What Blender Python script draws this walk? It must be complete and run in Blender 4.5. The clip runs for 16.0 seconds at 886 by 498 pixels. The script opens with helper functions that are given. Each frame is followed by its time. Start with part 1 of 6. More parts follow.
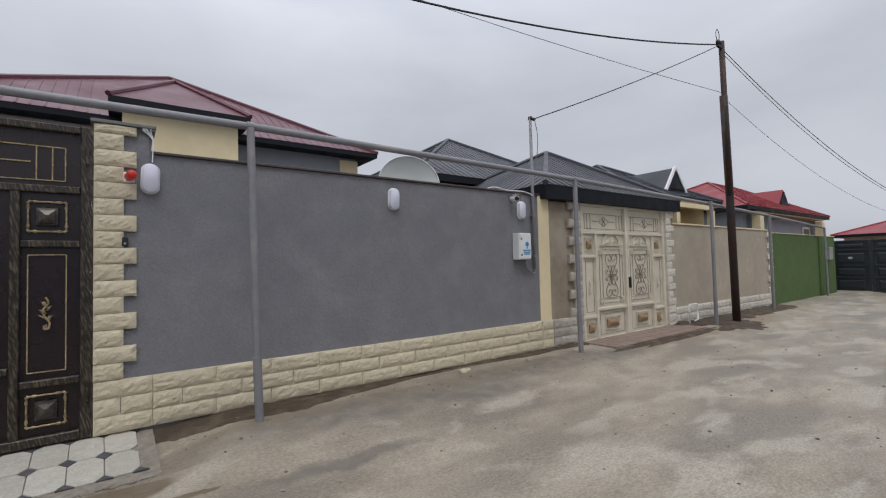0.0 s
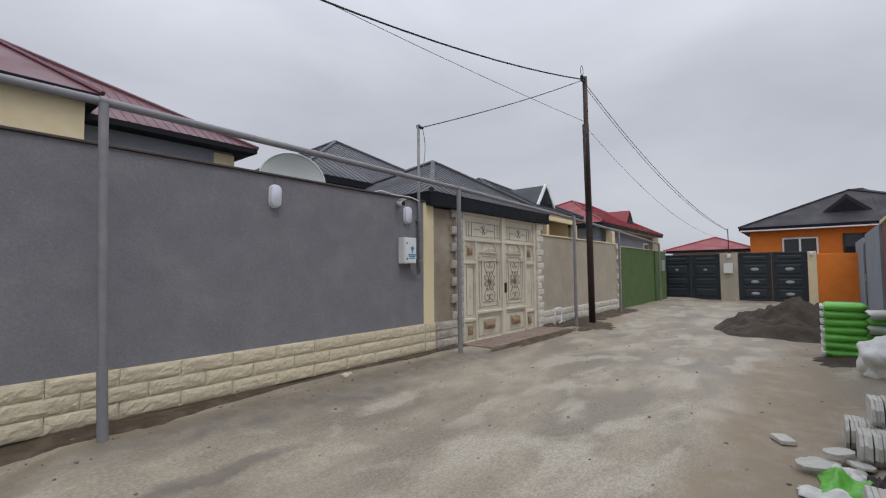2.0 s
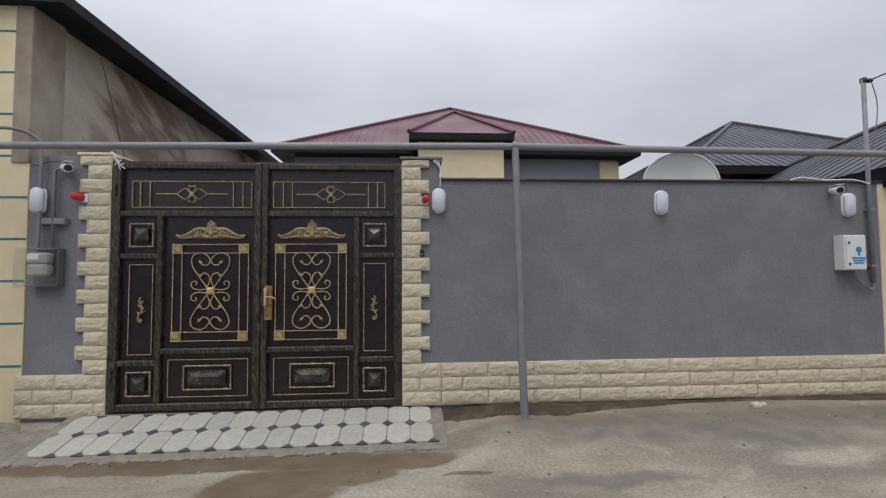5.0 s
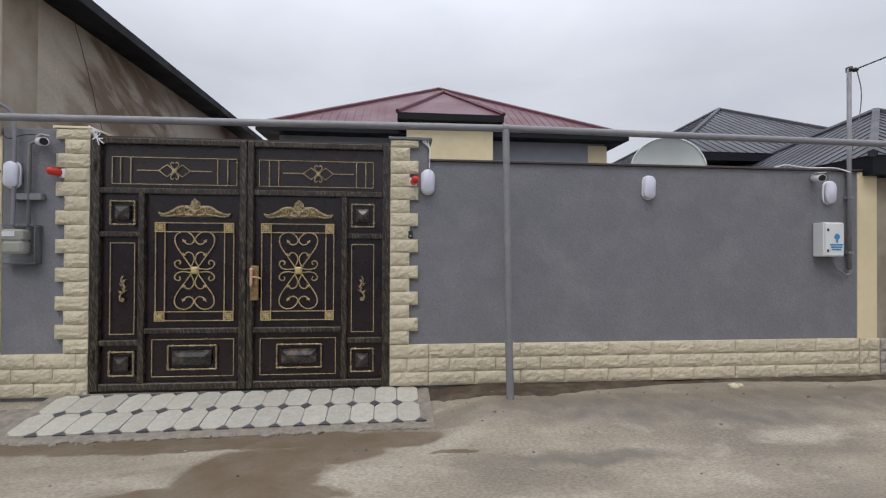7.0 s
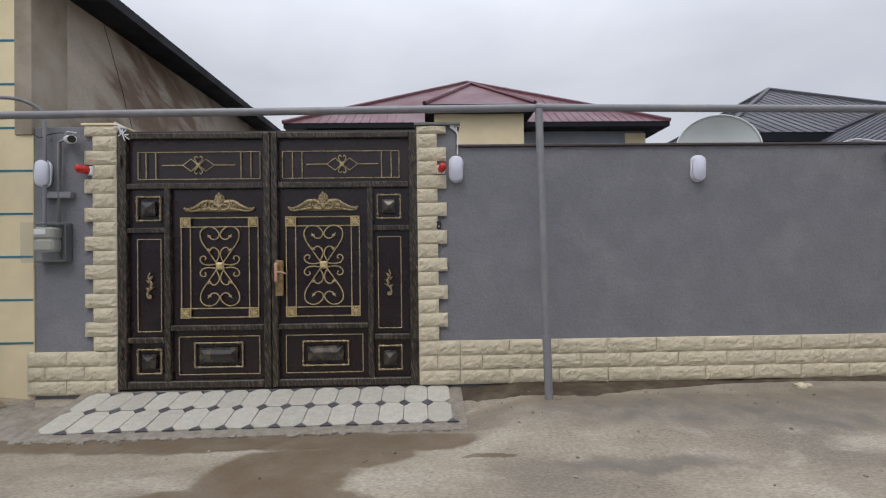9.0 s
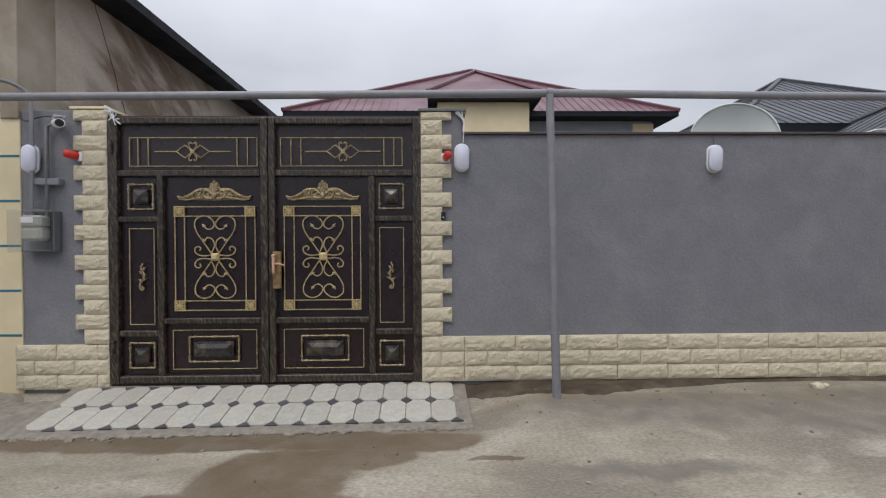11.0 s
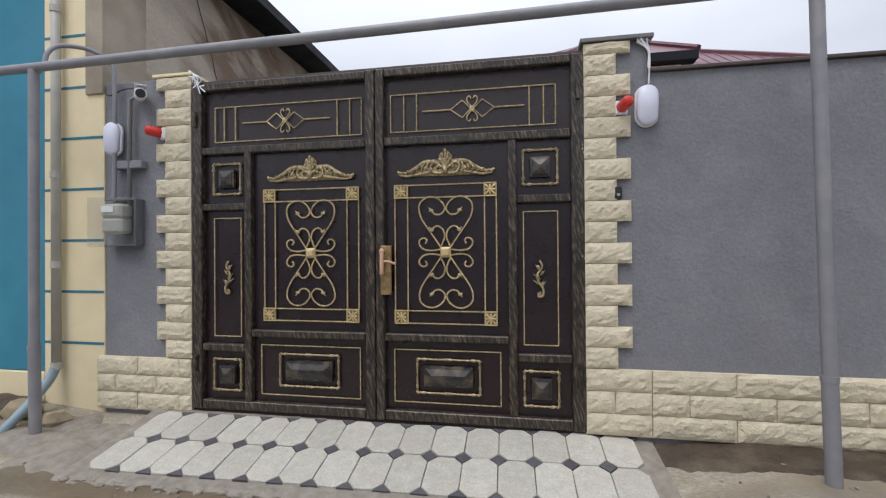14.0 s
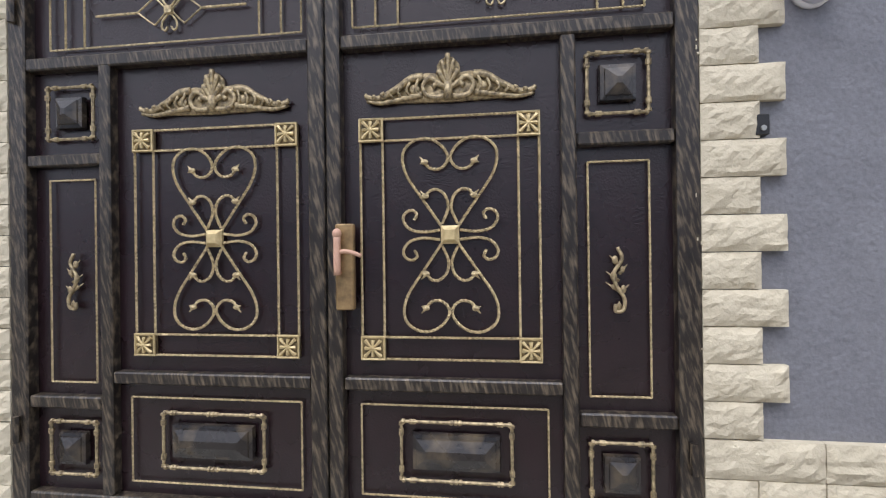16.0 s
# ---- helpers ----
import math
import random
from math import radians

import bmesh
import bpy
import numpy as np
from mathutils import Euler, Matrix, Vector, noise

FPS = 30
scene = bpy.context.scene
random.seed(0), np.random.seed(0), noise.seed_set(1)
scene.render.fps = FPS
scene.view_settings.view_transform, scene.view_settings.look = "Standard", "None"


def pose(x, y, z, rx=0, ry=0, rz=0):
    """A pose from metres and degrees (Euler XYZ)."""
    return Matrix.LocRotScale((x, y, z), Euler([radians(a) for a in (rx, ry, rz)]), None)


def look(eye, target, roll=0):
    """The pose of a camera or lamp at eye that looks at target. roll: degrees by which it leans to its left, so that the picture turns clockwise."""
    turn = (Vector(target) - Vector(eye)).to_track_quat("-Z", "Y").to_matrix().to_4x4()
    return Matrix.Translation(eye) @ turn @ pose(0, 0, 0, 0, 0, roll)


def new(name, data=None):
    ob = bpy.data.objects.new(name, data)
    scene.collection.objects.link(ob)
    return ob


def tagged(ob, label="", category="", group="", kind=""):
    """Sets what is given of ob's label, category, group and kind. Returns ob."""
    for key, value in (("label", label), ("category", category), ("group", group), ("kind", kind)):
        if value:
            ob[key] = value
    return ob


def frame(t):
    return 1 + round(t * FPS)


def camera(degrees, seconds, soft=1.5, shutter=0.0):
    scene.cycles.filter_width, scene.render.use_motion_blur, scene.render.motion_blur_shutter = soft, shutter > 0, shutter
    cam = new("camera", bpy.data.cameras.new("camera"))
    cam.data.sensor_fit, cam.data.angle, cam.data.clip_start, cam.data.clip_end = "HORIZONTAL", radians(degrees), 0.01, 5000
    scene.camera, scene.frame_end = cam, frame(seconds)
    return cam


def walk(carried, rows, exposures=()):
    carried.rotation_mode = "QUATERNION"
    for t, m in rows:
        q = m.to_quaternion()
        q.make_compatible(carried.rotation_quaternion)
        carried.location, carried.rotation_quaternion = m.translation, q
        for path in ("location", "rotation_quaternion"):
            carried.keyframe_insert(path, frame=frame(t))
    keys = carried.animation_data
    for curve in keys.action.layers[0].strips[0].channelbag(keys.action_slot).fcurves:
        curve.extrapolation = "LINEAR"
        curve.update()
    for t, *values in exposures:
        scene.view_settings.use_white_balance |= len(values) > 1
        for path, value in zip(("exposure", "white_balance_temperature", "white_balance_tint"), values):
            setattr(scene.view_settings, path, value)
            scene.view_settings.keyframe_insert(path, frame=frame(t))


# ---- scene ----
cam = camera(90.0, 16.0, soft=1.2)
PATH = [
    (0, (0.02, -0.033, 1.5), (1.199, 1.581, 1.573), -1.4),
    (0.5, (0.044, -0.153, 1.453), (1.658, 1.026, 1.528), -2.4),
    (1, (0.101, -0.218, 1.424), (1.908, 0.635, 1.506), -2.3),
    (1.2, (0.091, -0.214, 1.423), (1.919, 0.593, 1.507), -2.1),
    (1.5, (0.078, -0.167, 1.432), (1.85, 0.756, 1.52), -1.4),
    (2, (-0.01, -0.062, 1.432), (1.54, 1.199, 1.531), -0.5),
    (2.5, (-0.053, 0.032, 1.463), (1.171, 1.61, 1.561), 0.3),
    (3, (-0.03, 0.06, 1.537), (0.735, 1.906, 1.629), 0.7),
    (3.5, (0.014, 0.067, 1.537), (0.348, 2.036, 1.641), 0.2),
    (4, (0.053, 0.038, 1.56), (0.184, 2.031, 1.661), -0.2),
    (4.2, (0.044, 0.009, 1.583), (0.152, 2.003, 1.692), -0.7),
    (6.5, (-0.085, -0.167, 1.601), (0.094, 1.825, 1.63), 0.4),
    (7, (-0.039, -0.078, 1.589), (0.146, 1.913, 1.604), 0.3),
    (7.5, (0.053, 0.008, 1.566), (0.201, 2.003, 1.578), -0.1),
    (8, (0.071, 0.054, 1.537), (0.166, 2.052, 1.552), -0.6),
    (8.5, (0.032, 0.134, 1.484), (0.081, 2.133, 1.506), -0.9),
    (11, (-0.046, 0.401, 1.49), (-0.003, 2.4, 1.47), -0.3),
    (11.5, (-0.003, 0.481, 1.437), (0.008, 2.481, 1.437), -0.2),
    (12, (-0.126, 0.654, 1.411), (-0.143, 2.654, 1.412), -0.2),
    (12.5, (-0.279, 0.862, 1.382), (-0.415, 2.858, 1.394), -0.2),
    (13, (-0.444, 1.079, 1.363), (-0.781, 3.051, 1.368), -0.3),
    (13.5, (-0.537, 1.355, 1.364), (-0.944, 3.313, 1.378), -0.4),
    (14, (-0.627, 1.724, 1.374), (-0.981, 3.692, 1.386), -0.4),
    (14.5, (-0.727, 2.018, 1.321), (-1.016, 3.997, 1.343), -0.6),
    (15, (-0.803, 2.4, 1.315), (-1.058, 4.383, 1.333), -0.9),
    (15.5, (-0.893, 2.832, 1.295), (-1.156, 4.814, 1.308), -0.6),
    (16, (-1.009, 3.174, 1.304), (-1.256, 5.158, 1.306), -0.7),
]
walk(cam, [(t, look(eye, target, roll)) for t, eye, target, roll in PATH],
     [(0, -0.04, 6500, 10), (3.0, -0.06, 6500, 10), (4.2, -0.03, 6500, 10), (6.5, 0.2, 6500, 10), (8.5, 0.18, 6500, 10), (11, 0.18, 6500, 10), (12.5, 0.18, 6500, 10),
      (13.5, 0.46, 6450, 10), (14.5, 0.42, 6350, 11), (15.0, 0.6, 6250, 12), (15.5, 1.02, 6150, 13), (16, 0.82, 6150, 13)])

# ---- world, sun, exposure ----
world = bpy.data.worlds.new("overcast")
scene.world = world
world.use_nodes = True
wn, wl = world.node_tree.nodes, world.node_tree.links
wn.clear()
w_out, w_bg = wn.new("ShaderNodeOutputWorld"), wn.new("ShaderNodeBackground")
w_sky = wn.new("ShaderNodeTexSky")
w_sky.sky_type, w_sky.sun_disc = "NISHITA", False
w_sky.sun_elevation, w_sky.sun_rotation = radians(48), radians(205)
w_sky.air_density, w_sky.dust_density, w_sky.ozone_density = 1.0, 6.0, 1.0
w_co, w_map = wn.new("ShaderNodeTexCoord"), wn.new("ShaderNodeMapping")
w_map.inputs["Scale"].default_value = (1.0, 1.0, 2.6)
w_cl = wn.new("ShaderNodeTexNoise")
w_cl.inputs["Scale"].default_value, w_cl.inputs["Detail"].default_value = 2.2, 5.0
w_cl.inputs["Distortion"].default_value = 0.35
w_rm = wn.new("ShaderNodeValToRGB")
w_rm.color_ramp.elements[0].position, w_rm.color_ramp.elements[0].color = 0.30, (5.1, 5.36, 6.02, 1)
w_rm.color_ramp.elements[1].position, w_rm.color_ramp.elements[1].color = 0.68, (6.25, 6.5, 7.15, 1)
w_mix = wn.new("ShaderNodeMix")
w_mix.data_type = "RGBA"
w_mix.inputs["Factor"].default_value = 0.93
wl.new(w_co.outputs["Generated"], w_map.inputs["Vector"])
wl.new(w_map.outputs["Vector"], w_cl.inputs["Vector"])
wl.new(w_cl.outputs["Fac"], w_rm.inputs["Fac"])
wl.new(w_sky.outputs["Color"], w_mix.inputs["A"])
wl.new(w_rm.outputs["Color"], w_mix.inputs["B"])
# overcast skies grow brighter towards the zenith
w_sep, w_up, w_mul = wn.new("ShaderNodeSeparateXYZ"), wn.new("ShaderNodeMapRange"), wn.new("ShaderNodeVectorMath")
w_up.inputs["From Min"].default_value, w_up.inputs["From Max"].default_value = 0.35, 1.0
w_up.inputs["To Min"].default_value, w_up.inputs["To Max"].default_value = 1.0, 2.5
w_mul.operation = "SCALE"
wl.new(w_co.outputs["Generated"], w_sep.inputs["Vector"])
wl.new(w_sep.outputs["Z"], w_up.inputs["Value"])
wl.new(w_mix.outputs["Result"], w_mul.inputs[0])
wl.new(w_up.outputs["Result"], w_mul.inputs["Scale"])
wl.new(w_mul.outputs["Vector"], w_bg.inputs["Color"])
w_bg.inputs["Strength"].default_value = 0.1
wl.new(w_bg.outputs["Background"], w_out.inputs["Surface"])
sun = new("sun", bpy.data.lights.new("sun", "SUN"))
sun.data.energy, sun.data.angle, sun.data.color = 0.9, radians(25), (1.0, 0.96, 0.9)
sun.matrix_world = look((0, 0, 30), (6, 15, 0))

# ---- materials ----
def material(name, a, b=None, scale=8.0, rough=0.8, rough_var=0.12, metal=0.0, bump=0.25, bump_scale=60.0, patch=None, patch_scale=0.8,
             patch_at=0.55, patch_soft=0.12, rnd=0.0, stretch=(1, 1, 1), island=0.0, spec=0.5, patch_rough=0.0, patch2=None, patch2_scale=3.0, patch2_at=0.6, patch2_soft=0.07, fine=0.0, coarse=0.0, coarse_scale=14.0, turn=(0, 0, 0)):
    """A two-scale surface: grain between the colours a and b, larger patches, relief, and brightness that differs from piece to piece."""
    m = bpy.data.materials.new(name)
    m.use_nodes = True
    n, l = m.node_tree.nodes, m.node_tree.links
    sh = n["Principled BSDF"]
    sh.inputs["Metallic"].default_value = metal
    sh.inputs["Specular IOR Level"].default_value = spec
    geo, mp = n.new("ShaderNodeNewGeometry"), n.new("ShaderNodeMapping")
    mp.inputs["Scale"].default_value = stretch
    first = n.new("ShaderNodeMapping")
    first.inputs["Rotation"].default_value = [radians(a) for a in turn]
    l.new(geo.outputs["Position"], first.inputs["Vector"])
    l.new(first.outputs["Vector"], mp.inputs["Vector"])

    def tex(s, detail=5.0, dist=0.0):
        t = n.new("ShaderNodeTexNoise")
        t.inputs["Scale"].default_value, t.inputs["Detail"].default_value, t.inputs["Distortion"].default_value = s, detail, dist
        l.new(mp.outputs["Vector"], t.inputs["Vector"])
        return t.outputs["Fac"]

    def span(fac, lo, hi, to0=0.0, to1=1.0):
        r = n.new("ShaderNodeMapRange")
        r.inputs["From Min"].default_value, r.inputs["From Max"].default_value = lo, hi
        r.inputs["To Min"].default_value, r.inputs["To Max"].default_value = to0, to1
        l.new(fac, r.inputs["Value"])
        return r.outputs["Result"]

    def mix(fac, ca, cb, mode="MIX"):
        x = n.new("ShaderNodeMix")
        x.data_type, x.blend_type = "RGBA", mode
        if isinstance(fac, float):
            x.inputs["Factor"].default_value = fac
        else:
            l.new(fac, x.inputs["Factor"])
        for key, c in (("A", ca), ("B", cb)):
            if isinstance(c, tuple):
                x.inputs[key].default_value = (*c, 1)
            else:
                l.new(c, x.inputs[key])
        return x.outputs["Result"]

    b = b or tuple(c * 0.82 for c in a)
    grain = tex(scale)
    col = mix(span(grain, 0.3, 0.7), a, b)
    rg = span(tex(scale * 0.37), 0.3, 0.7, rough - rough_var, rough + rough_var)
    if patch:
        f = span(tex(patch_scale, 7.0, 0.15), patch_at - patch_soft, patch_at + patch_soft)
        col = mix(f, col, patch)
        if patch_rough:
            ad = n.new("ShaderNodeMath")
            ad.operation = "MULTIPLY_ADD"
            l.new(f, ad.inputs[0])
            ad.inputs[1].default_value = patch_rough
            l.new(rg, ad.inputs[2])
            rg = ad.outputs[0]
    if patch2:
        col = mix(span(tex(patch2_scale, 9.0, 0.25), patch2_at - patch2_soft, patch2_at + patch2_soft), col, patch2)
    if fine:
        speck = n.new("ShaderNodeHueSaturation")
        l.new(col, speck.inputs["Color"])
        l.new(span(tex(70.0, 3.0), 0.3, 0.7, 1.0 - fine, 1.0 + fine), speck.inputs["Value"])
        col = speck.outputs["Color"]
    if rnd or island:
        inf = n.new("ShaderNodeObjectInfo")
        src = inf.outputs["Random"] if rnd else geo.outputs["Random Per Island"]
        amount = rnd or island
        v = span(src, 0.0, 1.0, 1.0 - amount, 1.0 + amount * 0.6)
        hsv = n.new("ShaderNodeHueSaturation")
        l.new(col, hsv.inputs["Color"])
        l.new(v, hsv.inputs["Value"])
        col = hsv.outputs["Color"]
    l.new(col, sh.inputs["Base Color"])
    l.new(rg, sh.inputs["Roughness"])
    if bump:
        bp = n.new("ShaderNodeBump")
        bp.inputs["Strength"].default_value, bp.inputs["Distance"].default_value = bump, 0.01
        l.new(tex(bump_scale, 6.0), bp.inputs["Height"])
        last = bp
        if coarse:
            last = n.new("ShaderNodeBump")
            last.inputs["Strength"].default_value, last.inputs["Distance"].default_value = coarse, 0.03
            l.new(tex(coarse_scale, 4.0, 0.4), last.inputs["Height"])
            l.new(bp.outputs["Normal"], last.inputs["Normal"])
        l.new(last.outputs["Normal"], sh.inputs["Normal"])
    return m


GROUND = material("road_screed", (0.334, 0.294, 0.231), (0.224, 0.194, 0.150), 3.2, 0.62, 0.12, bump=0.5, bump_scale=30, patch=(0.204, 0.179, 0.143), patch_scale=0.85,
                  patch_at=0.55, patch_soft=0.06, patch2=(0.345, 0.311, 0.253), patch2_scale=2.0, patch2_at=0.58, patch2_soft=0.05, patch_rough=-0.08, fine=0.26, coarse=0.14, coarse_scale=9, stretch=(0.5, 1.0, 1.0))


def stain(m, spots, colour, rough, edge=0.10, wobble=0.35, wobble_scale=2.6, mottling=0.35):
    """Damp stains with ragged outlines on the lane: spots holds their middles and half-widths."""
    n, l = m.node_tree.nodes, m.node_tree.links
    sh = n["Principled BSDF"]
    geo, warp, shift, moved = n.new("ShaderNodeNewGeometry"), n.new("ShaderNodeTexNoise"), n.new("ShaderNodeVectorMath"), n.new("ShaderNodeVectorMath")
    warp.inputs["Scale"].default_value, warp.inputs["Detail"].default_value, warp.inputs["Roughness"].default_value = wobble_scale, 7.0, 0.62
    shift.operation, moved.operation = "SUBTRACT", "MULTIPLY_ADD"
    shift.inputs[1].default_value = (0.5, 0.5, 0.5)
    moved.inputs[1].default_value = (wobble * 1.6, wobble, 0)
    l.new(geo.outputs["Position"], warp.inputs["Vector"])
    l.new(warp.outputs["Color"], shift.inputs[0])
    l.new(shift.outputs["Vector"], moved.inputs[0])
    l.new(geo.outputs["Position"], moved.inputs[2])
    best = None
    for x, y, rx, ry in spots:
        off, scaled, far = n.new("ShaderNodeVectorMath"), n.new("ShaderNodeVectorMath"), n.new("ShaderNodeVectorMath")
        off.operation, scaled.operation, far.operation = "SUBTRACT", "MULTIPLY", "LENGTH"
        off.inputs[1].default_value, scaled.inputs[1].default_value = (x, y, 0), (1 / rx, 1 / ry, 0)
        l.new(moved.outputs["Vector"], off.inputs[0])
        l.new(off.outputs["Vector"], scaled.inputs[0])
        l.new(scaled.outputs["Vector"], far.inputs[0])
        if best is None:
            best = far.outputs["Value"]
        else:
            least = n.new("ShaderNodeMath")
            least.operation = "MINIMUM"
            l.new(best, least.inputs[0])
            l.new(far.outputs["Value"], least.inputs[1])
            best = least.outputs[0]
    mask, tone, tint, blend, gloss = n.new("ShaderNodeMapRange"), n.new("ShaderNodeTexNoise"), n.new("ShaderNodeMapRange"), n.new("ShaderNodeMix"), n.new("ShaderNodeMix")
    mask.inputs["From Min"].default_value, mask.inputs["From Max"].default_value = 1 - edge, 1 + edge
    mask.inputs["To Min"].default_value, mask.inputs["To Max"].default_value = 1.0, 0.0
    l.new(best, mask.inputs["Value"])
    tone.inputs["Scale"].default_value, tone.inputs["Detail"].default_value = 5.0, 6.0
    l.new(geo.outputs["Position"], tone.inputs["Vector"])
    tint.inputs["From Min"].default_value, tint.inputs["From Max"].default_value = 0.35, 0.65
    tint.inputs["To Min"].default_value, tint.inputs["To Max"].default_value = 1.0, 1.0 - mottling
    l.new(tone.outputs["Fac"], tint.inputs["Value"])
    amount = n.new("ShaderNodeMath")
    amount.operation = "MULTIPLY"
    l.new(mask.outputs["Result"], amount.inputs[0])
    l.new(tint.outputs["Result"], amount.inputs[1])
    blend.data_type = "RGBA"
    l.new(amount.outputs[0], blend.inputs["Factor"])
    l.new(sh.inputs["Base Color"].links[0].from_socket, blend.inputs["A"])
    blend.inputs["B"].default_value = (*colour, 1)
    l.new(blend.outputs["Result"], sh.inputs["Base Color"])
    gloss.data_type = "FLOAT"
    l.new(amount.outputs[0], gloss.inputs["Factor"])
    l.new(sh.inputs["Roughness"].links[0].from_socket, gloss.inputs["A"])
    gloss.inputs["B"].default_value = rough
    l.new(gloss.outputs["Result"], sh.inputs["Roughness"])


# drying mud first, then the wet film before the tiled apron
stain(GROUND, [(7.3, 0.05, 2.2, 0.62), (5.2, 0.15, 1.0, 0.5), (3.6, 0.2, 1.1, 0.5), (2.4, -0.3, 1.0, 0.4), (12.3, 4.4, 1.7, 0.4), (8.9, 4.32, 1.9, 0.22), (1.14, 4.64, 0.24, 0.13), (4.6, 4.62, 1.5, 0.16), (2.0, 4.62, 1.4, 0.16), (10.6, -0.4, 1.0, 0.7),
               (-4.9, 4.62, 0.9, 0.22), (-7.5, 4.7, 2.2, 0.3)], (0.232, 0.180, 0.118), 0.65, edge=0.3, mottling=0.45)
stain(GROUND, [(2.3, 4.42, 1.7, 0.34), (4.9, 4.50, 1.6, 0.30), (3.6, 4.1, 0.9, 0.16), (6.6, 4.3, 0.9, 0.22), (1.6, 3.5, 0.8, 0.10)], (0.150, 0.134, 0.112), 0.6, edge=0.45, wobble=0.5, mottling=0.5)
stain(GROUND, [(-1.9, 4.12, 2.3, 0.20), (-3.75, 4.22, 0.6, 0.24), (-0.2, 4.06, 0.62, 0.20), (-1.15, 3.48, 0.56, 0.46), (-1.35, 3.14, 0.95, 0.15), (-0.62, 3.78, 0.42, 0.22), (0.42, 3.72, 0.20, 0.045), (-0.98, 2.9, 0.5, 0.3)],
      (0.135, 0.100, 0.064), 0.5, edge=0.07, wobble=0.22, mottling=0.28)
DIRT = material("damp_dirt", (0.072, 0.050, 0.030), (0.040, 0.028, 0.018), 9, 0.75, bump=0.8, bump_scale=35, patch=(0.115, 0.088, 0.060), patch_scale=4.2, patch_at=0.62, fine=0.2, coarse=0.6, coarse_scale=12)
GREY_PAINT = material("slate_grey_render", (0.184, 0.186, 0.205), (0.166, 0.168, 0.186), 5, 0.82, bump=0.55, bump_scale=38, patch=(0.205, 0.207, 0.224), patch_scale=2.3, patch_at=0.6, patch_soft=0.12, fine=0.11, coarse=0.22, coarse_scale=10)
CREAM_STONE = material("cream_split_stone", (0.595, 0.530, 0.395), (0.53, 0.47, 0.345), 14, 0.88, bump=0.6, bump_scale=55, rnd=0.06, patch=(0.505, 0.445, 0.325), patch_scale=6, patch_at=0.68, coarse=0.42, coarse_scale=17)
GREY_STONE = material("grey_split_stone", (0.46, 0.43, 0.38), (0.36, 0.33, 0.28), 12, 0.88, bump=0.6, bump_scale=55, coarse=0.6, rnd=0.14)
PALE_STONE = material("pale_split_stone", (0.66, 0.63, 0.56), (0.52, 0.49, 0.43), 12, 0.88, bump=0.6, bump_scale=55, coarse=0.6, rnd=0.10)
CREAM = material("cream_paint", (0.74, 0.64, 0.42), (0.68, 0.58, 0.37), 4, 0.75, bump=0.2, bump_scale=50, patch=(0.63, 0.54, 0.36), patch_scale=1.2, patch_at=0.62)
RAW = material("raw_cement_plaster", (0.30, 0.25, 0.19), (0.22, 0.185, 0.14), 6, 0.9, bump=0.5, bump_scale=30, patch=(0.36, 0.32, 0.26), patch_scale=1.6)
GABLE = material("rough_cement_gable", (0.48, 0.42, 0.35), (0.39, 0.34, 0.285), 2.2, 0.92, bump=0.6, bump_scale=18, patch=(0.200, 0.145, 0.108), patch_scale=0.8, patch_at=0.50, patch_soft=0.05,
                 patch2=(0.44, 0.39, 0.335), patch2_scale=1.9, patch2_at=0.58, fine=0.14, stretch=(1, 0.55, 1.7), turn=(26, 0, 0), coarse=0.3, coarse_scale=4)
BEIGE = material("beige_render", (0.46, 0.41, 0.33), (0.40, 0.35, 0.28), 5, 0.85, bump=0.4, bump_scale=40, patch=(0.37, 0.33, 0.26), patch_scale=1.0)
GREEN = material("moss_green_render", (0.078, 0.135, 0.040), (0.066, 0.115, 0.033), 6, 0.8, bump=0.4, bump_scale=40)
BROWN = material("brown_render", (0.175, 0.074, 0.044), (0.152, 0.062, 0.037), 5, 0.8, bump=0.5, bump_scale=40, coarse=0.2, fine=0.06, patch=(0.19, 0.088, 0.056), patch_scale=1.1)
PALE_BLUE = material("pale_blue_render", (0.33, 0.42, 0.50), (0.28, 0.36, 0.43), 5, 0.85, bump=0.6, bump_scale=35, patch=(0.40, 0.47, 0.53), patch_scale=2.0)
TEAL = material("teal_paint", (0.030, 0.20, 0.295), (0.026, 0.175, 0.26), 4, 0.75, bump=0.15, bump_scale=40, patch=(0.045, 0.235, 0.33), patch_scale=1.3, patch_at=0.6)
TEAL_LINE = material("teal_line_paint", (0.03, 0.17, 0.24), None, 8, 0.7, bump=0.1)
ORANGE = material("orange_paint", (0.78, 0.22, 0.025), (0.70, 0.19, 0.02), 3, 0.75, bump=0.2)
PURPLE_ROOF = material("maroon_sheet_roof", (0.118, 0.034, 0.046), (0.10, 0.029, 0.040), 3, 0.42, bump=0.05, bump_scale=10)
DARK_ROOF = material("graphite_sheet_roof", (0.046, 0.048, 0.060), (0.040, 0.042, 0.052), 3, 0.48, spec=0.5, bump=0.05, bump_scale=10)
RED_ROOF = material("red_sheet_roof", (0.255, 0.022, 0.028), (0.22, 0.018, 0.024), 3, 0.45, bump=0.05, bump_scale=10)
BROWN_ROOF = material("dark_brown_sheet_roof", (0.021, 0.017, 0.023), (0.016, 0.013, 0.018), 3, 0.55, bump=0.05, bump_scale=10, spec=0.35)
PIPE_PALE = material("pale_grey_pipe", (0.42, 0.41, 0.37), (0.34, 0.33, 0.30), 5, 0.5, bump=0.05)
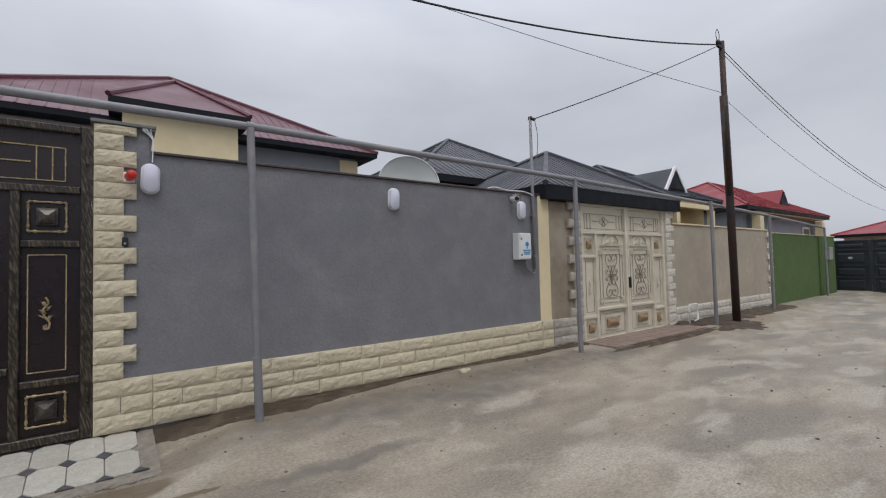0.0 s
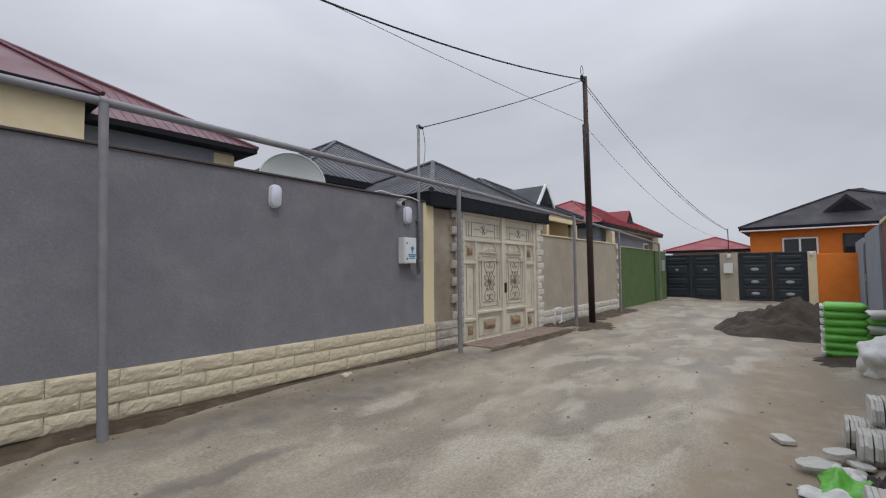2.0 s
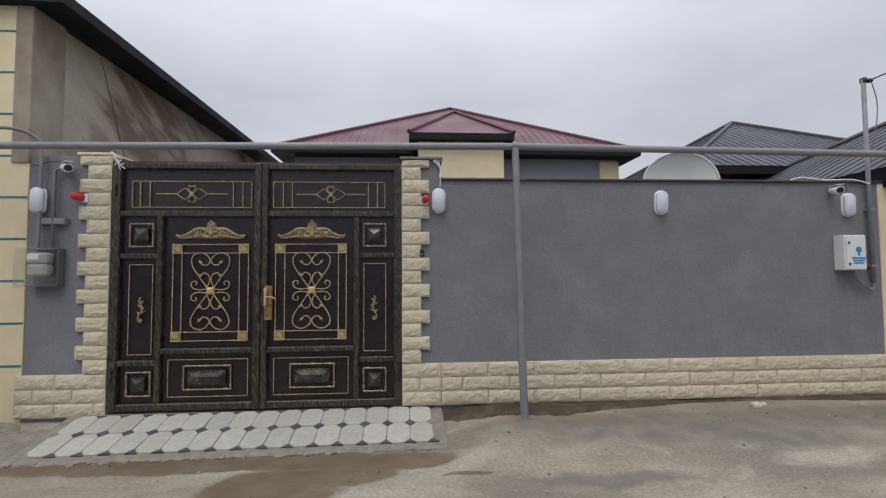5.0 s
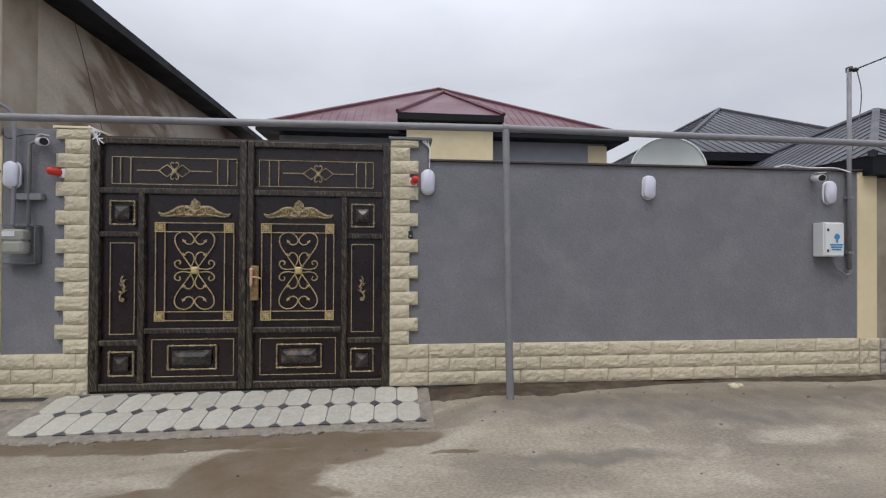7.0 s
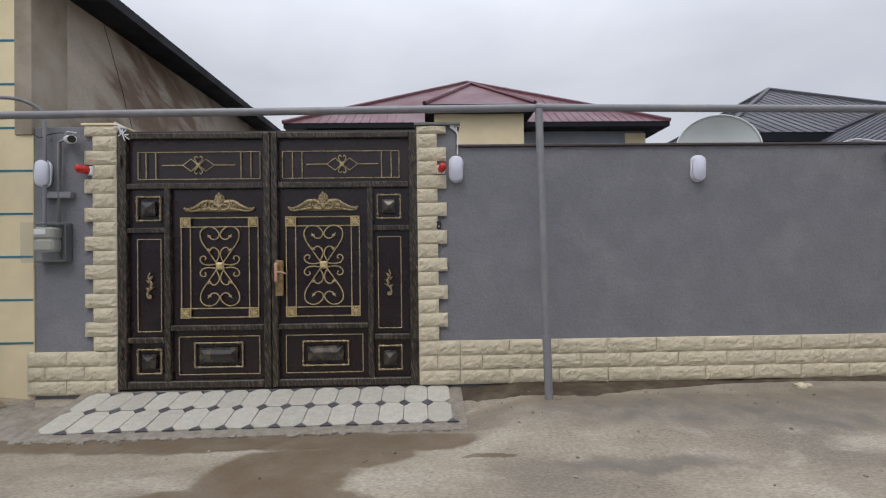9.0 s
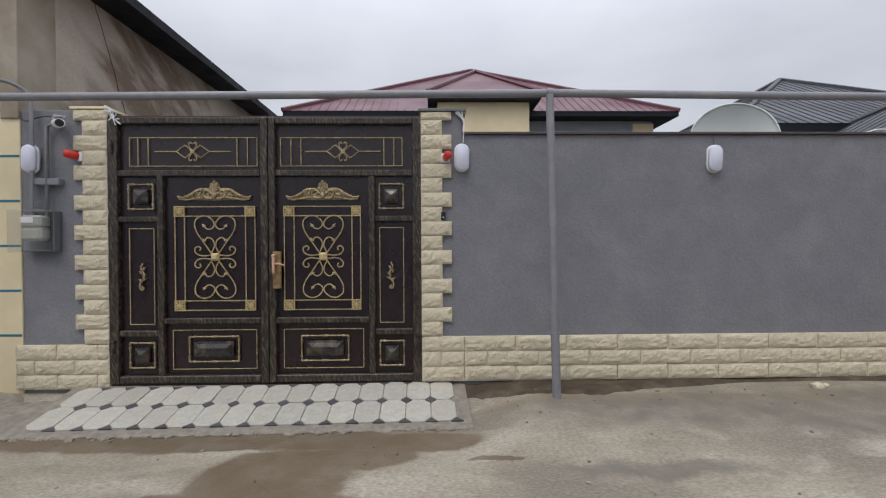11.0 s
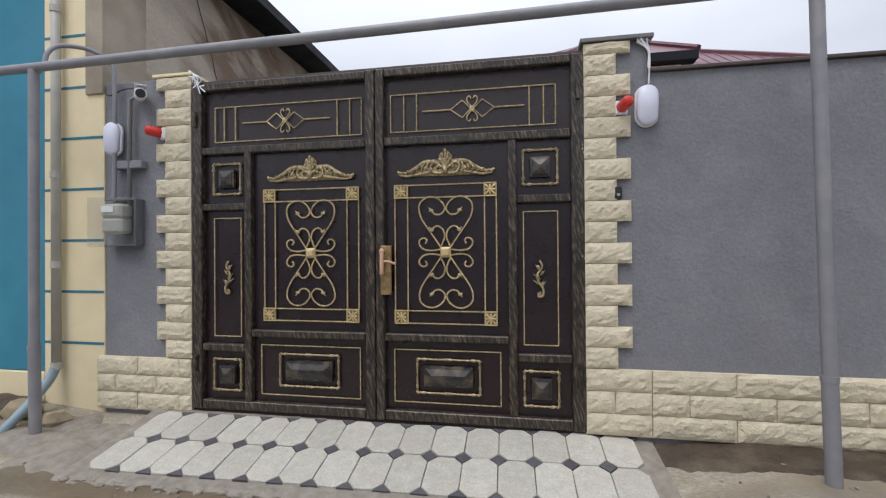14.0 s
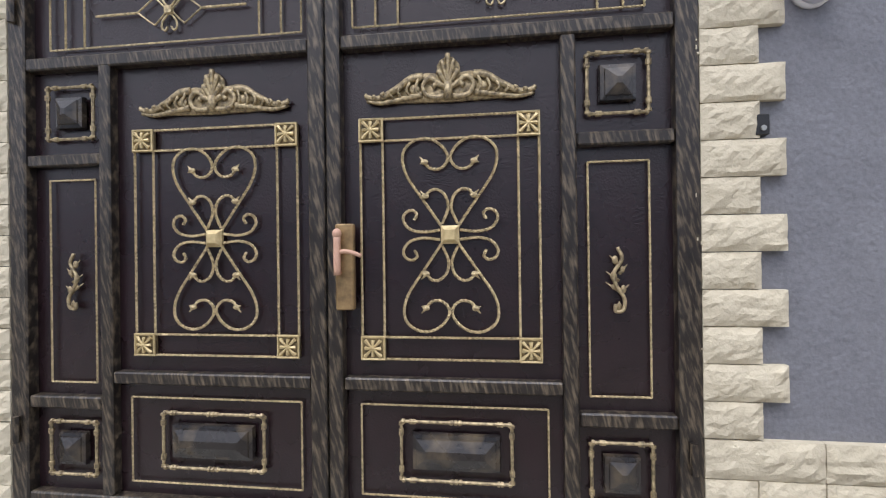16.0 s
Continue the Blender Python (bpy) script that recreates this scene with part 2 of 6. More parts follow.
BLACK_TRIM = material("black_fascia", (0.0095, 0.0115, 0.0165), (0.0075, 0.009, 0.013), 8, 0.6, spec=0.2, bump=0.05)
SOFFIT = material("tan_soffit", (0.36, 0.25, 0.13), (0.30, 0.21, 0.11), 6, 0.7, stretch=(6, 1, 1), bump=0.1)
PIPE_GREY = material("grey_pipe_paint", (0.215, 0.215, 0.235), (0.19, 0.19, 0.205), 12, 0.5, bump=0.1, patch=(0.26, 0.25, 0.25), patch_scale=4, patch_at=0.64)
RUST = material("rusty_pipe", (0.055, 0.026, 0.018), (0.033, 0.018, 0.014), 9, 0.72, bump=0.35, bump_scale=50, patch=(0.028, 0.024, 0.028), patch_scale=2.4)
BLACK_STEEL = material("black_gate_enamel", (0.0185, 0.0088, 0.0112), (0.0130, 0.0064, 0.0080), 10, 0.27, 0.06, bump=0.22, bump_scale=105, spec=0.55)
BRUSHED = material("black_brushed_bronze", (0.024, 0.018, 0.0145), (0.011, 0.0088, 0.0078), 10, 0.36, 0.08, bump=0.15, bump_scale=60, patch=(0.21, 0.163, 0.107), patch_scale=11.0,
                   patch_at=0.64, patch_soft=0.17, stretch=(6.5, 3.0, 1.1), turn=(0, 14, 0), spec=0.5)
BOSS = material("dark_burnished_boss", (0.026, 0.022, 0.021), (0.015, 0.013, 0.013), 12, 0.25, 0.08, bump=0.15, bump_scale=60, patch=(0.13, 0.098, 0.06), patch_scale=9, patch_at=0.64, patch_soft=0.16, spec=0.6)
GOLD = material("old_gold_paint", (0.68, 0.545, 0.29), (0.46, 0.355, 0.175), 40, 0.42, metal=0.35, bump=0.3, bump_scale=120)
GOLD_TWIST = material("twisted_gold_bar", (0.70, 0.56, 0.31), (0.20, 0.155, 0.085), 75, 0.42, metal=0.35, bump=0.3, bump_scale=120)
# darkened gold: the shade in the rosettes' recesses is painted into the colour
GOLD_RECESS_SHADE = material("gold_with_recess_shade", (0.34, 0.26, 0.13), (0.07, 0.052, 0.03), 70, 0.5, metal=0.3, bump=0.5, bump_scale=110)
GOLD_DARK = material("dulled_gold_paint", (0.55, 0.435, 0.245), (0.12, 0.092, 0.055), 60, 0.45, metal=0.35, bump=0.3, bump_scale=120)
WHITE_GATE = material("ivory_gate_enamel", (0.66, 0.62, 0.52), (0.60, 0.56, 0.46), 6, 0.5, bump=0.1)
WHITE_GATE_DARK = material("aged_ivory_enamel", (0.27, 0.235, 0.18), (0.19, 0.165, 0.125), 20, 0.5, bump=0.1)
AMBER = material("amber_enamel", (0.33, 0.225, 0.13), (0.25, 0.165, 0.09), 9, 0.4)
NAVY_GATE = material("charcoal_blue_gate", (0.020, 0.028, 0.036), (0.016, 0.022, 0.029), 6, 0.45, bump=0.08)
SILVER = material("silver_ornament", (0.45, 0.46, 0.46), (0.3, 0.31, 0.31), 30, 0.4, metal=0.3)
WHITE = material("white_plastic", (0.78, 0.78, 0.80), (0.75, 0.75, 0.77), 6, 0.4, bump=0.02)
LAMP_WHITE = material("opal_lamp_plastic", (0.64, 0.65, 0.76), (0.62, 0.63, 0.74), 6, 0.35, bump=0.0)
BLACK_PLASTIC = material("black_plastic", (0.015, 0.015, 0.016), None, 8, 0.45, bump=0.05)
RED_PLASTIC = material("red_plastic", (0.62, 0.030, 0.018), (0.55, 0.024, 0.015), 8, 0.35, bump=0.02)
GREY_PLASTIC = material("grey_plastic", (0.33, 0.34, 0.33), None, 8, 0.5, bump=0.05)
BOX_WHITE = material("white_sheet_box", (0.70, 0.72, 0.72), (0.66, 0.68, 0.68), 6, 0.5, bump=0.05)
BLUE_PRINT = material("blue_print", (0.03, 0.26, 0.55), None, 10, 0.5, bump=0.0)
TILE = material("cast_cement_tile", (0.455, 0.440, 0.392), (0.375, 0.360, 0.315), 16, 0.7, bump=0.3, bump_scale=50, rnd=0.10, patch=(0.42, 0.39, 0.335), patch_scale=4, patch_at=0.6, fine=0.12)
TILE_DARK = material("dark_cement_inset", (0.088, 0.085, 0.095), (0.062, 0.06, 0.068), 16, 0.65, bump=0.3, rnd=0.14)
SCREED = material("rough_cement_edge", (0.27, 0.245, 0.208), (0.18, 0.158, 0.128), 14, 0.85, bump=0.8, bump_scale=25)
STACK = material("stacked_cement_tile", (0.53, 0.52, 0.48), (0.44, 0.43, 0.39), 18, 0.8, bump=0.35, bump_scale=50, rnd=0.12)
SAND = material("dark_wet_sand", (0.050, 0.035, 0.024), (0.026, 0.019, 0.0135), 14, 0.9, bump=0.9, bump_scale=45, patch=(0.062, 0.049, 0.038), patch_scale=2.0, coarse=0.8, coarse_scale=6)
SACK_GREEN = material("green_sack_film", (0.17, 0.53, 0.085), (0.13, 0.45, 0.06), 8, 0.4, bump=0.3, bump_scale=25, rnd=0.10)
SACK_WHITE = material("white_woven_sack", (0.66, 0.66, 0.64), (0.56, 0.56, 0.53), 10, 0.6, bump=0.5, bump_scale=22)
WIRE = material("black_cable", (0.012, 0.012, 0.014), None, 8, 0.5, bump=0.0)
WIRE_GREY = material("grey_cable", (0.16, 0.16, 0.17), None, 8, 0.5, bump=0.0)
DISH = material("dish_paint", (0.52, 0.55, 0.54), (0.47, 0.50, 0.49), 3, 0.5, bump=0.05)
BROWN_CAP = material("brown_sheet_coping", (0.070, 0.050, 0.046), (0.055, 0.040, 0.038), 6, 0.5, bump=0.05)
GREY_CAP = material("grey_sheet_coping", (0.16, 0.16, 0.16), (0.13, 0.13, 0.13), 6, 0.5)
LIGHT_GREY_WALL = material("light_grey_house_render", (0.26, 0.28, 0.33), (0.23, 0.25, 0.29), 4, 0.8, bump=0.2)
CAMEL = material("camel_house_render", (0.45, 0.34, 0.16), (0.4, 0.3, 0.14), 4, 0.8, bump=0.2)
PAVER_RED = material("reddish_cement_tile", (0.275, 0.205, 0.172), (0.215, 0.16, 0.132), 14, 0.7, bump=0.3, rnd=0.12)
COPPER = material("worn_copper_plate", (0.42, 0.28, 0.13), (0.20, 0.13, 0.065), 25, 0.4, metal=0.5, bump=0.2)
KNOB_WOOD = material("pink_worn_grip", (0.60, 0.36, 0.26), (0.5, 0.3, 0.2), 20, 0.45)
METER_GREY = material("meter_casting", (0.36, 0.36, 0.315), (0.31, 0.31, 0.27), 10, 0.55, bump=0.1)
ROCK = material("tan_rubble_stone", (0.31, 0.25, 0.165), (0.22, 0.175, 0.115), 10, 0.9, bump=0.8, bump_scale=25)


def glass_material(name, tint, rough=0.03):
    m = bpy.data.materials.new(name)
    m.use_nodes = True
    sh = m.node_tree.nodes["Principled BSDF"]
    sh.inputs["Base Color"].default_value = (*tint, 1)
    sh.inputs["Roughness"].default_value = rough
    return m


WINDOW_DARK = glass_material("dark_window_glass", (0.02, 0.022, 0.026))
WINDOW_BLUE = glass_material("blue_mirror_glass", (0.010, 0.07, 0.45), 0.06)
CLEAR = glass_material("clear_plastic", (0.35, 0.36, 0.36), 0.1)
CLEAR.node_tree.nodes["Principled BSDF"].inputs["Alpha"].default_value = 0.16

# ---- building helpers ----
ORIGIN = {}


def thing(name, at=(0, 0, 0), label="", category="", group="", kind="", rz=0.0, local=False):
    """An Empty at a thing's base. local: its parts are given in its own axes, else in the world's."""
    ob = new(name)
    ob.empty_display_size = 0.1
    ob.location, ob.rotation_euler = at, (0, 0, radians(rz))
    ORIGIN[ob] = Vector((0, 0, 0)) if local else Vector(at)
    return tagged(ob, label, category, group, kind)


def part(name, bm, mat, parent=None, label="", smooth=False, kind=""):
    """One mesh object from a bmesh; its origin goes to the middle of its foot."""
    co = [v.co for v in bm.verts]
    lo = [min(c[i] for c in co) for i in range(3)]
    hi = [max(c[i] for c in co) for i in range(3)]
    o = Vector(((lo[0] + hi[0]) / 2, (lo[1] + hi[1]) / 2, lo[2]))
    bmesh.ops.translate(bm, verts=bm.verts, vec=-o)
    bmesh.ops.recalc_face_normals(bm, faces=bm.faces)
    me = bpy.data.meshes.new(name)
    bm.to_mesh(me)
    bm.free()
    for m in mat if isinstance(mat, (list, tuple)) else [mat]:
        me.materials.append(m)
    if smooth:
        for p in me.polygons:
            p.use_smooth = True
    ob = new(name, me)
    ORIGIN[ob] = o
    ob.location = o
    if parent:
        ob.parent = parent
        ob.location = o - ORIGIN[parent]
    return tagged(ob, label, kind=kind)


def whole(name, bm, mat, label, category, group="", kind="", smooth=False):
    return tagged(part(name, bm, mat, smooth=smooth), label, category, group, kind)


def box(x0, x1, y0, y1, z0, z1, bm=None, bevel=0.0):
    bm = bm or bmesh.new()
    v = [bm.verts.new(p) for p in ((x0, y0, z0), (x1, y0, z0), (x1, y1, z0), (x0, y1, z0), (x0, y0, z1), (x1, y0, z1), (x1, y1, z1), (x0, y1, z1))]
    f = [bm.faces.new([v[i] for i in q]) for q in ((0, 3, 2, 1), (4, 5, 6, 7), (0, 1, 5, 4), (1, 2, 6, 5), (2, 3, 7, 6), (3, 0, 4, 7))]
    if bevel:
        edges = {e for q in f for e in q.edges}
        bmesh.ops.bevel(bm, geom=list(edges), offset=bevel, segments=1, affect="EDGES")
    return bm


def prism(poly, axis, lo, hi, bm=None):
    """A flat outline pushed out along an axis: poly holds the two other coordinates."""
    bm = bm or bmesh.new()

    def at(p, d):
        return {"x": (d, p[0], p[1]), "y": (p[0], d, p[1]), "z": (p[0], p[1], d)}[axis]
    a, b = [bm.verts.new(at(p, lo)) for p in poly], [bm.verts.new(at(p, hi)) for p in poly]
    bm.faces.new(a), bm.faces.new(b[::-1])
    for i in range(len(poly)):
        j = (i + 1) % len(poly)
        bm.faces.new((a[i], a[j], b[j], b[i]))
    return bm


def tube(points, r, n=8, bm=None, twist=0.0, cap=True, r_end=None):
    """A round or twisted bar along a line of points."""
    bm = bm or bmesh.new()
    pts = [Vector(p) for p in points]
    rings, up, run = [], None, 0.0
    for i, p in enumerate(pts):
        d = (pts[min(i + 1, len(pts) - 1)] - pts[max(i - 1, 0)]).normalized()
        if up is None:
            up = d.orthogonal().normalized()
        up = (up - d * up.dot(d)).normalized()
        side = d.cross(up)
        if i:
            run += (p - pts[i - 1]).length
        rad = r if r_end is None else r + (r_end - r) * i / (len(pts) - 1)
        rings.append([bm.verts.new(p + rad * (math.cos(a) * up + math.sin(a) * side)) for a in [2 * math.pi * k / n + twist * run for k in range(n)]])
    for a, b in zip(rings, rings[1:]):
        for k in range(n):
            bm.faces.new((a[k], a[(k + 1) % n], b[(k + 1) % n], b[k]))
    if cap:
        bm.faces.new(rings[0][::-1]), bm.faces.new(rings[-1])
    return bm


def line(a, b, step):
    a, b = Vector(a), Vector(b)
    n = max(1, round((b - a).length / step))
    return [a.lerp(b, i / n) for i in range(n + 1)]


def slab(name, x0, x1, y0, y1, z0, z1, mat, label, kind="structure", category="wall", bevel=0.006):
    return whole(name, box(x0, x1, y0, y1, z0, z1, bevel=bevel), mat, label, category, kind=kind)


def smooth_line(points, per=6):
    """A rounded line through the points."""
    p = [Vector(q) for q in points]
    p = [2 * p[0] - p[1]] + p + [2 * p[-1] - p[-2]]
    out = []
    for i in range(1, len(p) - 2):
        for k in range(per):
            t = k / per
            a, b, c, d = p[i - 1:i + 3]
            out.append(0.5 * ((2 * b) + (c - a) * t + (2 * a - 5 * b + 4 * c - d) * t * t + (3 * b - a - 3 * c + d) * t ** 3))
    return out + [p[-2]]


def frustum(x0, x1, z0, z1, y_back, y_front, inset, bm=None, flat=0.0):
    """A raised field on a door: bevelled block that stands out to y_front."""
    bm = bm or bmesh.new()
    r = []
    for k, y in ((0.0, y_back), (0.06, y_back + (y_front - y_back) * 0.42), (0.30, y_back + (y_front - y_back) * 0.50), (0.34, y_back + (y_front - y_back) * 0.62), (1.0, y_front)):
        i = inset * k
        r.append([bm.verts.new(q) for q in ((x0 + i, y, z0 + i), (x1 - i, y, z0 + i), (x1 - i, y, z1 - i), (x0 + i, y, z1 - i))])
    for a, b in zip(r, r[1:]):
        for k in range(4):
            bm.faces.new((a[k], a[(k + 1) % 4], b[(k + 1) % 4], b[k]))
    bm.faces.new(r[-1]), bm.faces.new(r[0][::-1])
    return bm


def blob(c, r, squash=(1, 1, 1), bm=None, seg=8, ring=6):
    bm = bm or bmesh.new()
    made = bmesh.ops.create_uvsphere(bm, u_segments=seg, v_segments=ring, radius=r)
    for v in made["verts"]:
        v.co = Vector((v.co.x * squash[0] + c[0], v.co.y * squash[1] + c[1], v.co.z * squash[2] + c[2]))
    return bm


def capsule(cx, cz, w, h, y_back, y_front, n=8, bm=None, dome=0.012):
    """An upright oval lamp body: rounded ends, softened front."""
    bm = bm or bmesh.new()
    rings = []
    for y, k in ((y_back, 1.0), (y_back + (y_front - y_back) * 0.6, 1.0), (y_front + dome * 0.4, 0.93), (y_front, 0.78)):
        ring, r, s = [], w / 2 * k, h / 2 - w / 2
        for i in range(2 * n):
            a = math.pi * i / n
            ring.append(bm.verts.new((cx + r * math.cos(a), y, cz + r * math.sin(a) + (s if i < n else -s))))
        rings.append(ring)
    m = 2 * n
    for a, b in zip(rings, rings[1:]):
        for i in range(m):
            bm.faces.new((a[i], a[(i + 1) % m], b[(i + 1) % m], b[i]))
    bm.faces.new(rings[0]), bm.faces.new(rings[-1][::-1])
    return bm

# ---- ground ----
def ground_height(x, y):
    """Height of the road: hollow in the middle, rising to the foot of both rows of walls."""
    gully = max(0.0, min(1.0, (0.9 - x) / 0.7)) * max(0.0, min(1.0, (x + 5.2) / 0.8))
    rise = max(0.0, min(1.0, (y - 3.5) / 1.0))
    h = -0.12 + 0.12 * rise * (1 - gully) - 0.05 * gully * rise + 0.13 * max(0.0, min(1.0, (-0.35 - y) / 0.8))
    h += 0.11 * gully * max(0.0, min(1.0, (y - 4.75) / 0.35))
    if abs(y) < 12 and -14 < x < 30:
        h += 0.014 * noise.noise((x * 0.9, y * 0.9, 0.0)) + 0.006 * noise.noise((x * 4.1, y * 4.1, 3.0))
    return h


def ground():
    xs = sorted([-400, -60, -25] + [-14 + 0.16 * i for i in range(190)] + [17 + 0.5 * i for i in range(34)] + [45, 80, 400])
    ys = sorted([-400, -60, -20, -8, -4] + [-2.2 + 0.11 * i for i in range(76)] + [7, 10, 20, 60, 400])
    bm = bmesh.new()
    rows = [[bm.verts.new((x, y, ground_height(x, y))) for x in xs] for y in ys]
    for a, b in zip(rows, rows[1:]):
        for i in range(len(xs) - 1):
            bm.faces.new((a[i], a[i + 1], b[i + 1], b[i]))
    return whole("ground", bm, GROUND, "damp grey cement-screed lane with brown mud stains", "ground", kind="structure", smooth=True)


ground()

WALL_Y = 5.15
# ---- the grey wall with the black gate ----
slab("wall_grey", 0.28, 5.84, WALL_Y, 5.36, -0.1, 2.66, GREY_PAINT, "slate-grey rendered garden wall with brown sheet coping", bevel=0)
slab("wall_pier_right", -0.17, 0.28, WALL_Y, 5.5, -0.1, 2.90, GREY_PAINT, "grey rendered gate pier beside the black gate", bevel=0)
slab("wall_pier_left", -4.36, -3.46, WALL_Y, 5.5, -0.1, 2.92, GREY_PAINT, "grey rendered gate pier with gas meter")
slab("wall_cream_strip", 5.84, 6.12, WALL_Y - 0.012, 5.36, -0.1, 2.66, CREAM, "cream painted end strip of the grey wall")
slab("wall_raw_strip", 6.12, 7.0, WALL_Y + 0.02, 5.4, -0.2, 2.60, RAW, "unpainted cement plaster strip between two garden walls")
slab("trim_coping", 0.285, 5.90, WALL_Y - 0.03, 5.39, 2.664, 2.69, BROWN_CAP, "thin brown sheet-metal wall coping", category="coping", bevel=0.004)

# ---- neighbours along the lane ----
slab("wall_beige", 10.35, 16.35, WALL_Y, 5.36, -0.2, 2.32, BEIGE, "beige cement-rendered garden wall")
slab("trim_beige_coping", 10.40, 16.33, WALL_Y - 0.03, 5.39, 2.324, 2.36, CREAM, "cream coping on the beige wall", category="coping")
slab("wall_green", 16.6, 23.6, WALL_Y, 5.36, -0.2, 2.26, GREEN, "moss-green rendered garden wall")
slab("wall_green_return", 23.4, 23.6, 5.362, 9.0, -0.2, 2.25, GREEN, "return of the moss-green garden wall")
slab("trim_green_coping", 16.62, 23.62, WALL_Y - 0.02, 5.38, 2.264, 2.285, CREAM, "thin pale coping on the green wall", category="coping")
slab("trim_green_pilaster", 21.4, 21.75, WALL_Y - 0.05, WALL_Y - 0.002, -0.2, 2.25, GREEN, "narrow green pilaster on the green wall", category="pilaster")

# ---- end of the lane ----
slab("wall_end_pillar", 25.0, 25.35, 2.36, 3.08, -0.2, 2.18, BEIGE, "beige pillar between two dark gates", category="pillar")
slab("wall_end_cream_pillar", 25.0, 25.35, -0.50, -0.20, -0.2, 2.15, CREAM, "cream gate pillar at the orange wall", category="pillar")
slab("wall_orange", 25.05, 25.3, -2.3, -0.502, -0.2, 2.04, ORANGE, "bright orange garden wall at the lane's end")

# ---- row of walls on the near side ----
RW = dict(at=(3.6, -1.38, 0), rz=-1.26)


def near_wall(name, s0, s1, z0, z1, mat, label, out=0.0, thick=0.25, category="wall", bevel=0.006):
    th = thing(name, RW["at"], label, category, kind="structure", rz=RW["rz"], local=True)
    part("wall_body" if category == "wall" else category, box(s0, s1, -thick, out, z0, z1, bevel=bevel), mat, th)
    return th


near_wall("wall_near_blue", -16.0, 0.168, -0.2, 2.82, PALE_BLUE, "pale blue roughcast garden wall with stone quoins", out=0.01)
near_wall("wall_near_brown", 0.17, 3.38, -0.2, 2.66, BROWN, "dark brown rendered garden wall", out=0.0)
near_wall("trim_near_coping", 0.174, 3.42, 2.664, 2.79, CREAM, "cream painted band along the brown wall's top", out=0.03, category="coping")
near_wall("trim_near_jamb", 3.382, 3.5, -0.2, 2.66, CREAM, "cream gate jamb of the brown wall", out=0.03, category="jamb")
near_wall("wall_near_brown_far", 7.35, 12.4, -0.2, 2.55, BROWN, "brown rendered garden wall beyond the gate", out=0.0)
near_wall("trim_near_coping_far", 7.354, 12.4, 2.554, 2.64, CREAM, "cream band along the farther brown wall", out=0.03, category="coping")
near_wall("wall_near_grey", 12.404, 17.2, -0.2, 2.55, LIGHT_GREY_WALL, "blue-grey rendered garden wall", out=0.05)
near_wall("wall_near_end", 18.4, 22.5, -0.2, 2.5, LIGHT_GREY_WALL, "blue-grey garden wall near the lane's end", out=0.05)


# ---- the teal and cream house ----
slab("wall_teal_house", -14.0, -5.03, WALL_Y, 5.6, 0.28, 5.0, TEAL, "teal painted house front")
slab("wall_teal_base", -14.0, -5.03, WALL_Y - 0.012, 5.6, -0.2, 0.276, CREAM, "cream painted base band of the teal house")
slab("wall_cream_corner", -5.026, -4.364, WALL_Y - 0.01, 5.6, -0.2, 5.0, CREAM, "cream corner strip of the teal house with teal joint lines")
slab("wall_cement_side", -4.75, -4.42, 5.604, 12.6, -0.2, 5.0, GABLE, "rough unpainted cement side wall of the neighbouring house")
slab("wall_cement_return", -4.55, -4.362, WALL_Y - 0.03, 5.602, 2.83, 5.0, RAW, "rough cement return above the gate pier")

CRACK = material("dark_hairline_crack", (0.12, 0.095, 0.075), None, 12, 0.9)
crack = whole("trim_crack", tube([(-4.412 + 0.004 * noise.noise((k * 0.7, 0, 0)), 6.15 + 0.05 * k + 0.035 * noise.noise((k * 0.5, 3, 0)), 4.9 - 0.115 * k) for k in range(18)], 0.0045, 4), CRACK,
              "thin dark settlement crack in the cement side wall", "crack", kind="structure")

# ---- houses behind the walls ----
def hip_roof(x0, x1, y0, y1, z, ridge_a, ridge_b, bm=None):
    """A hip roof: rectangle of eaves at height z and a ridge from a to b (they may be one point)."""
    bm = bm or bmesh.new()
    c = [bm.verts.new((x, y, z)) for x, y in ((x0, y0), (x1, y0), (x1, y1), (x0, y1))]
    a = bm.verts.new(ridge_a)
    if (Vector(ridge_a) - Vector(ridge_b)).length < 0.01:
        for i in range(4):
            bm.faces.new((c[i], c[(i + 1) % 4], a))
    else:
        b = bm.verts.new(ridge_b)
        bm.faces.new((c[0], c[1], b, a)), bm.faces.new((c[1], c[2], b)), bm.faces.new((c[2], c[3], a, b)), bm.faces.new((c[3], c[0], a))
    bm.faces.new(c[::-1])
    return bm


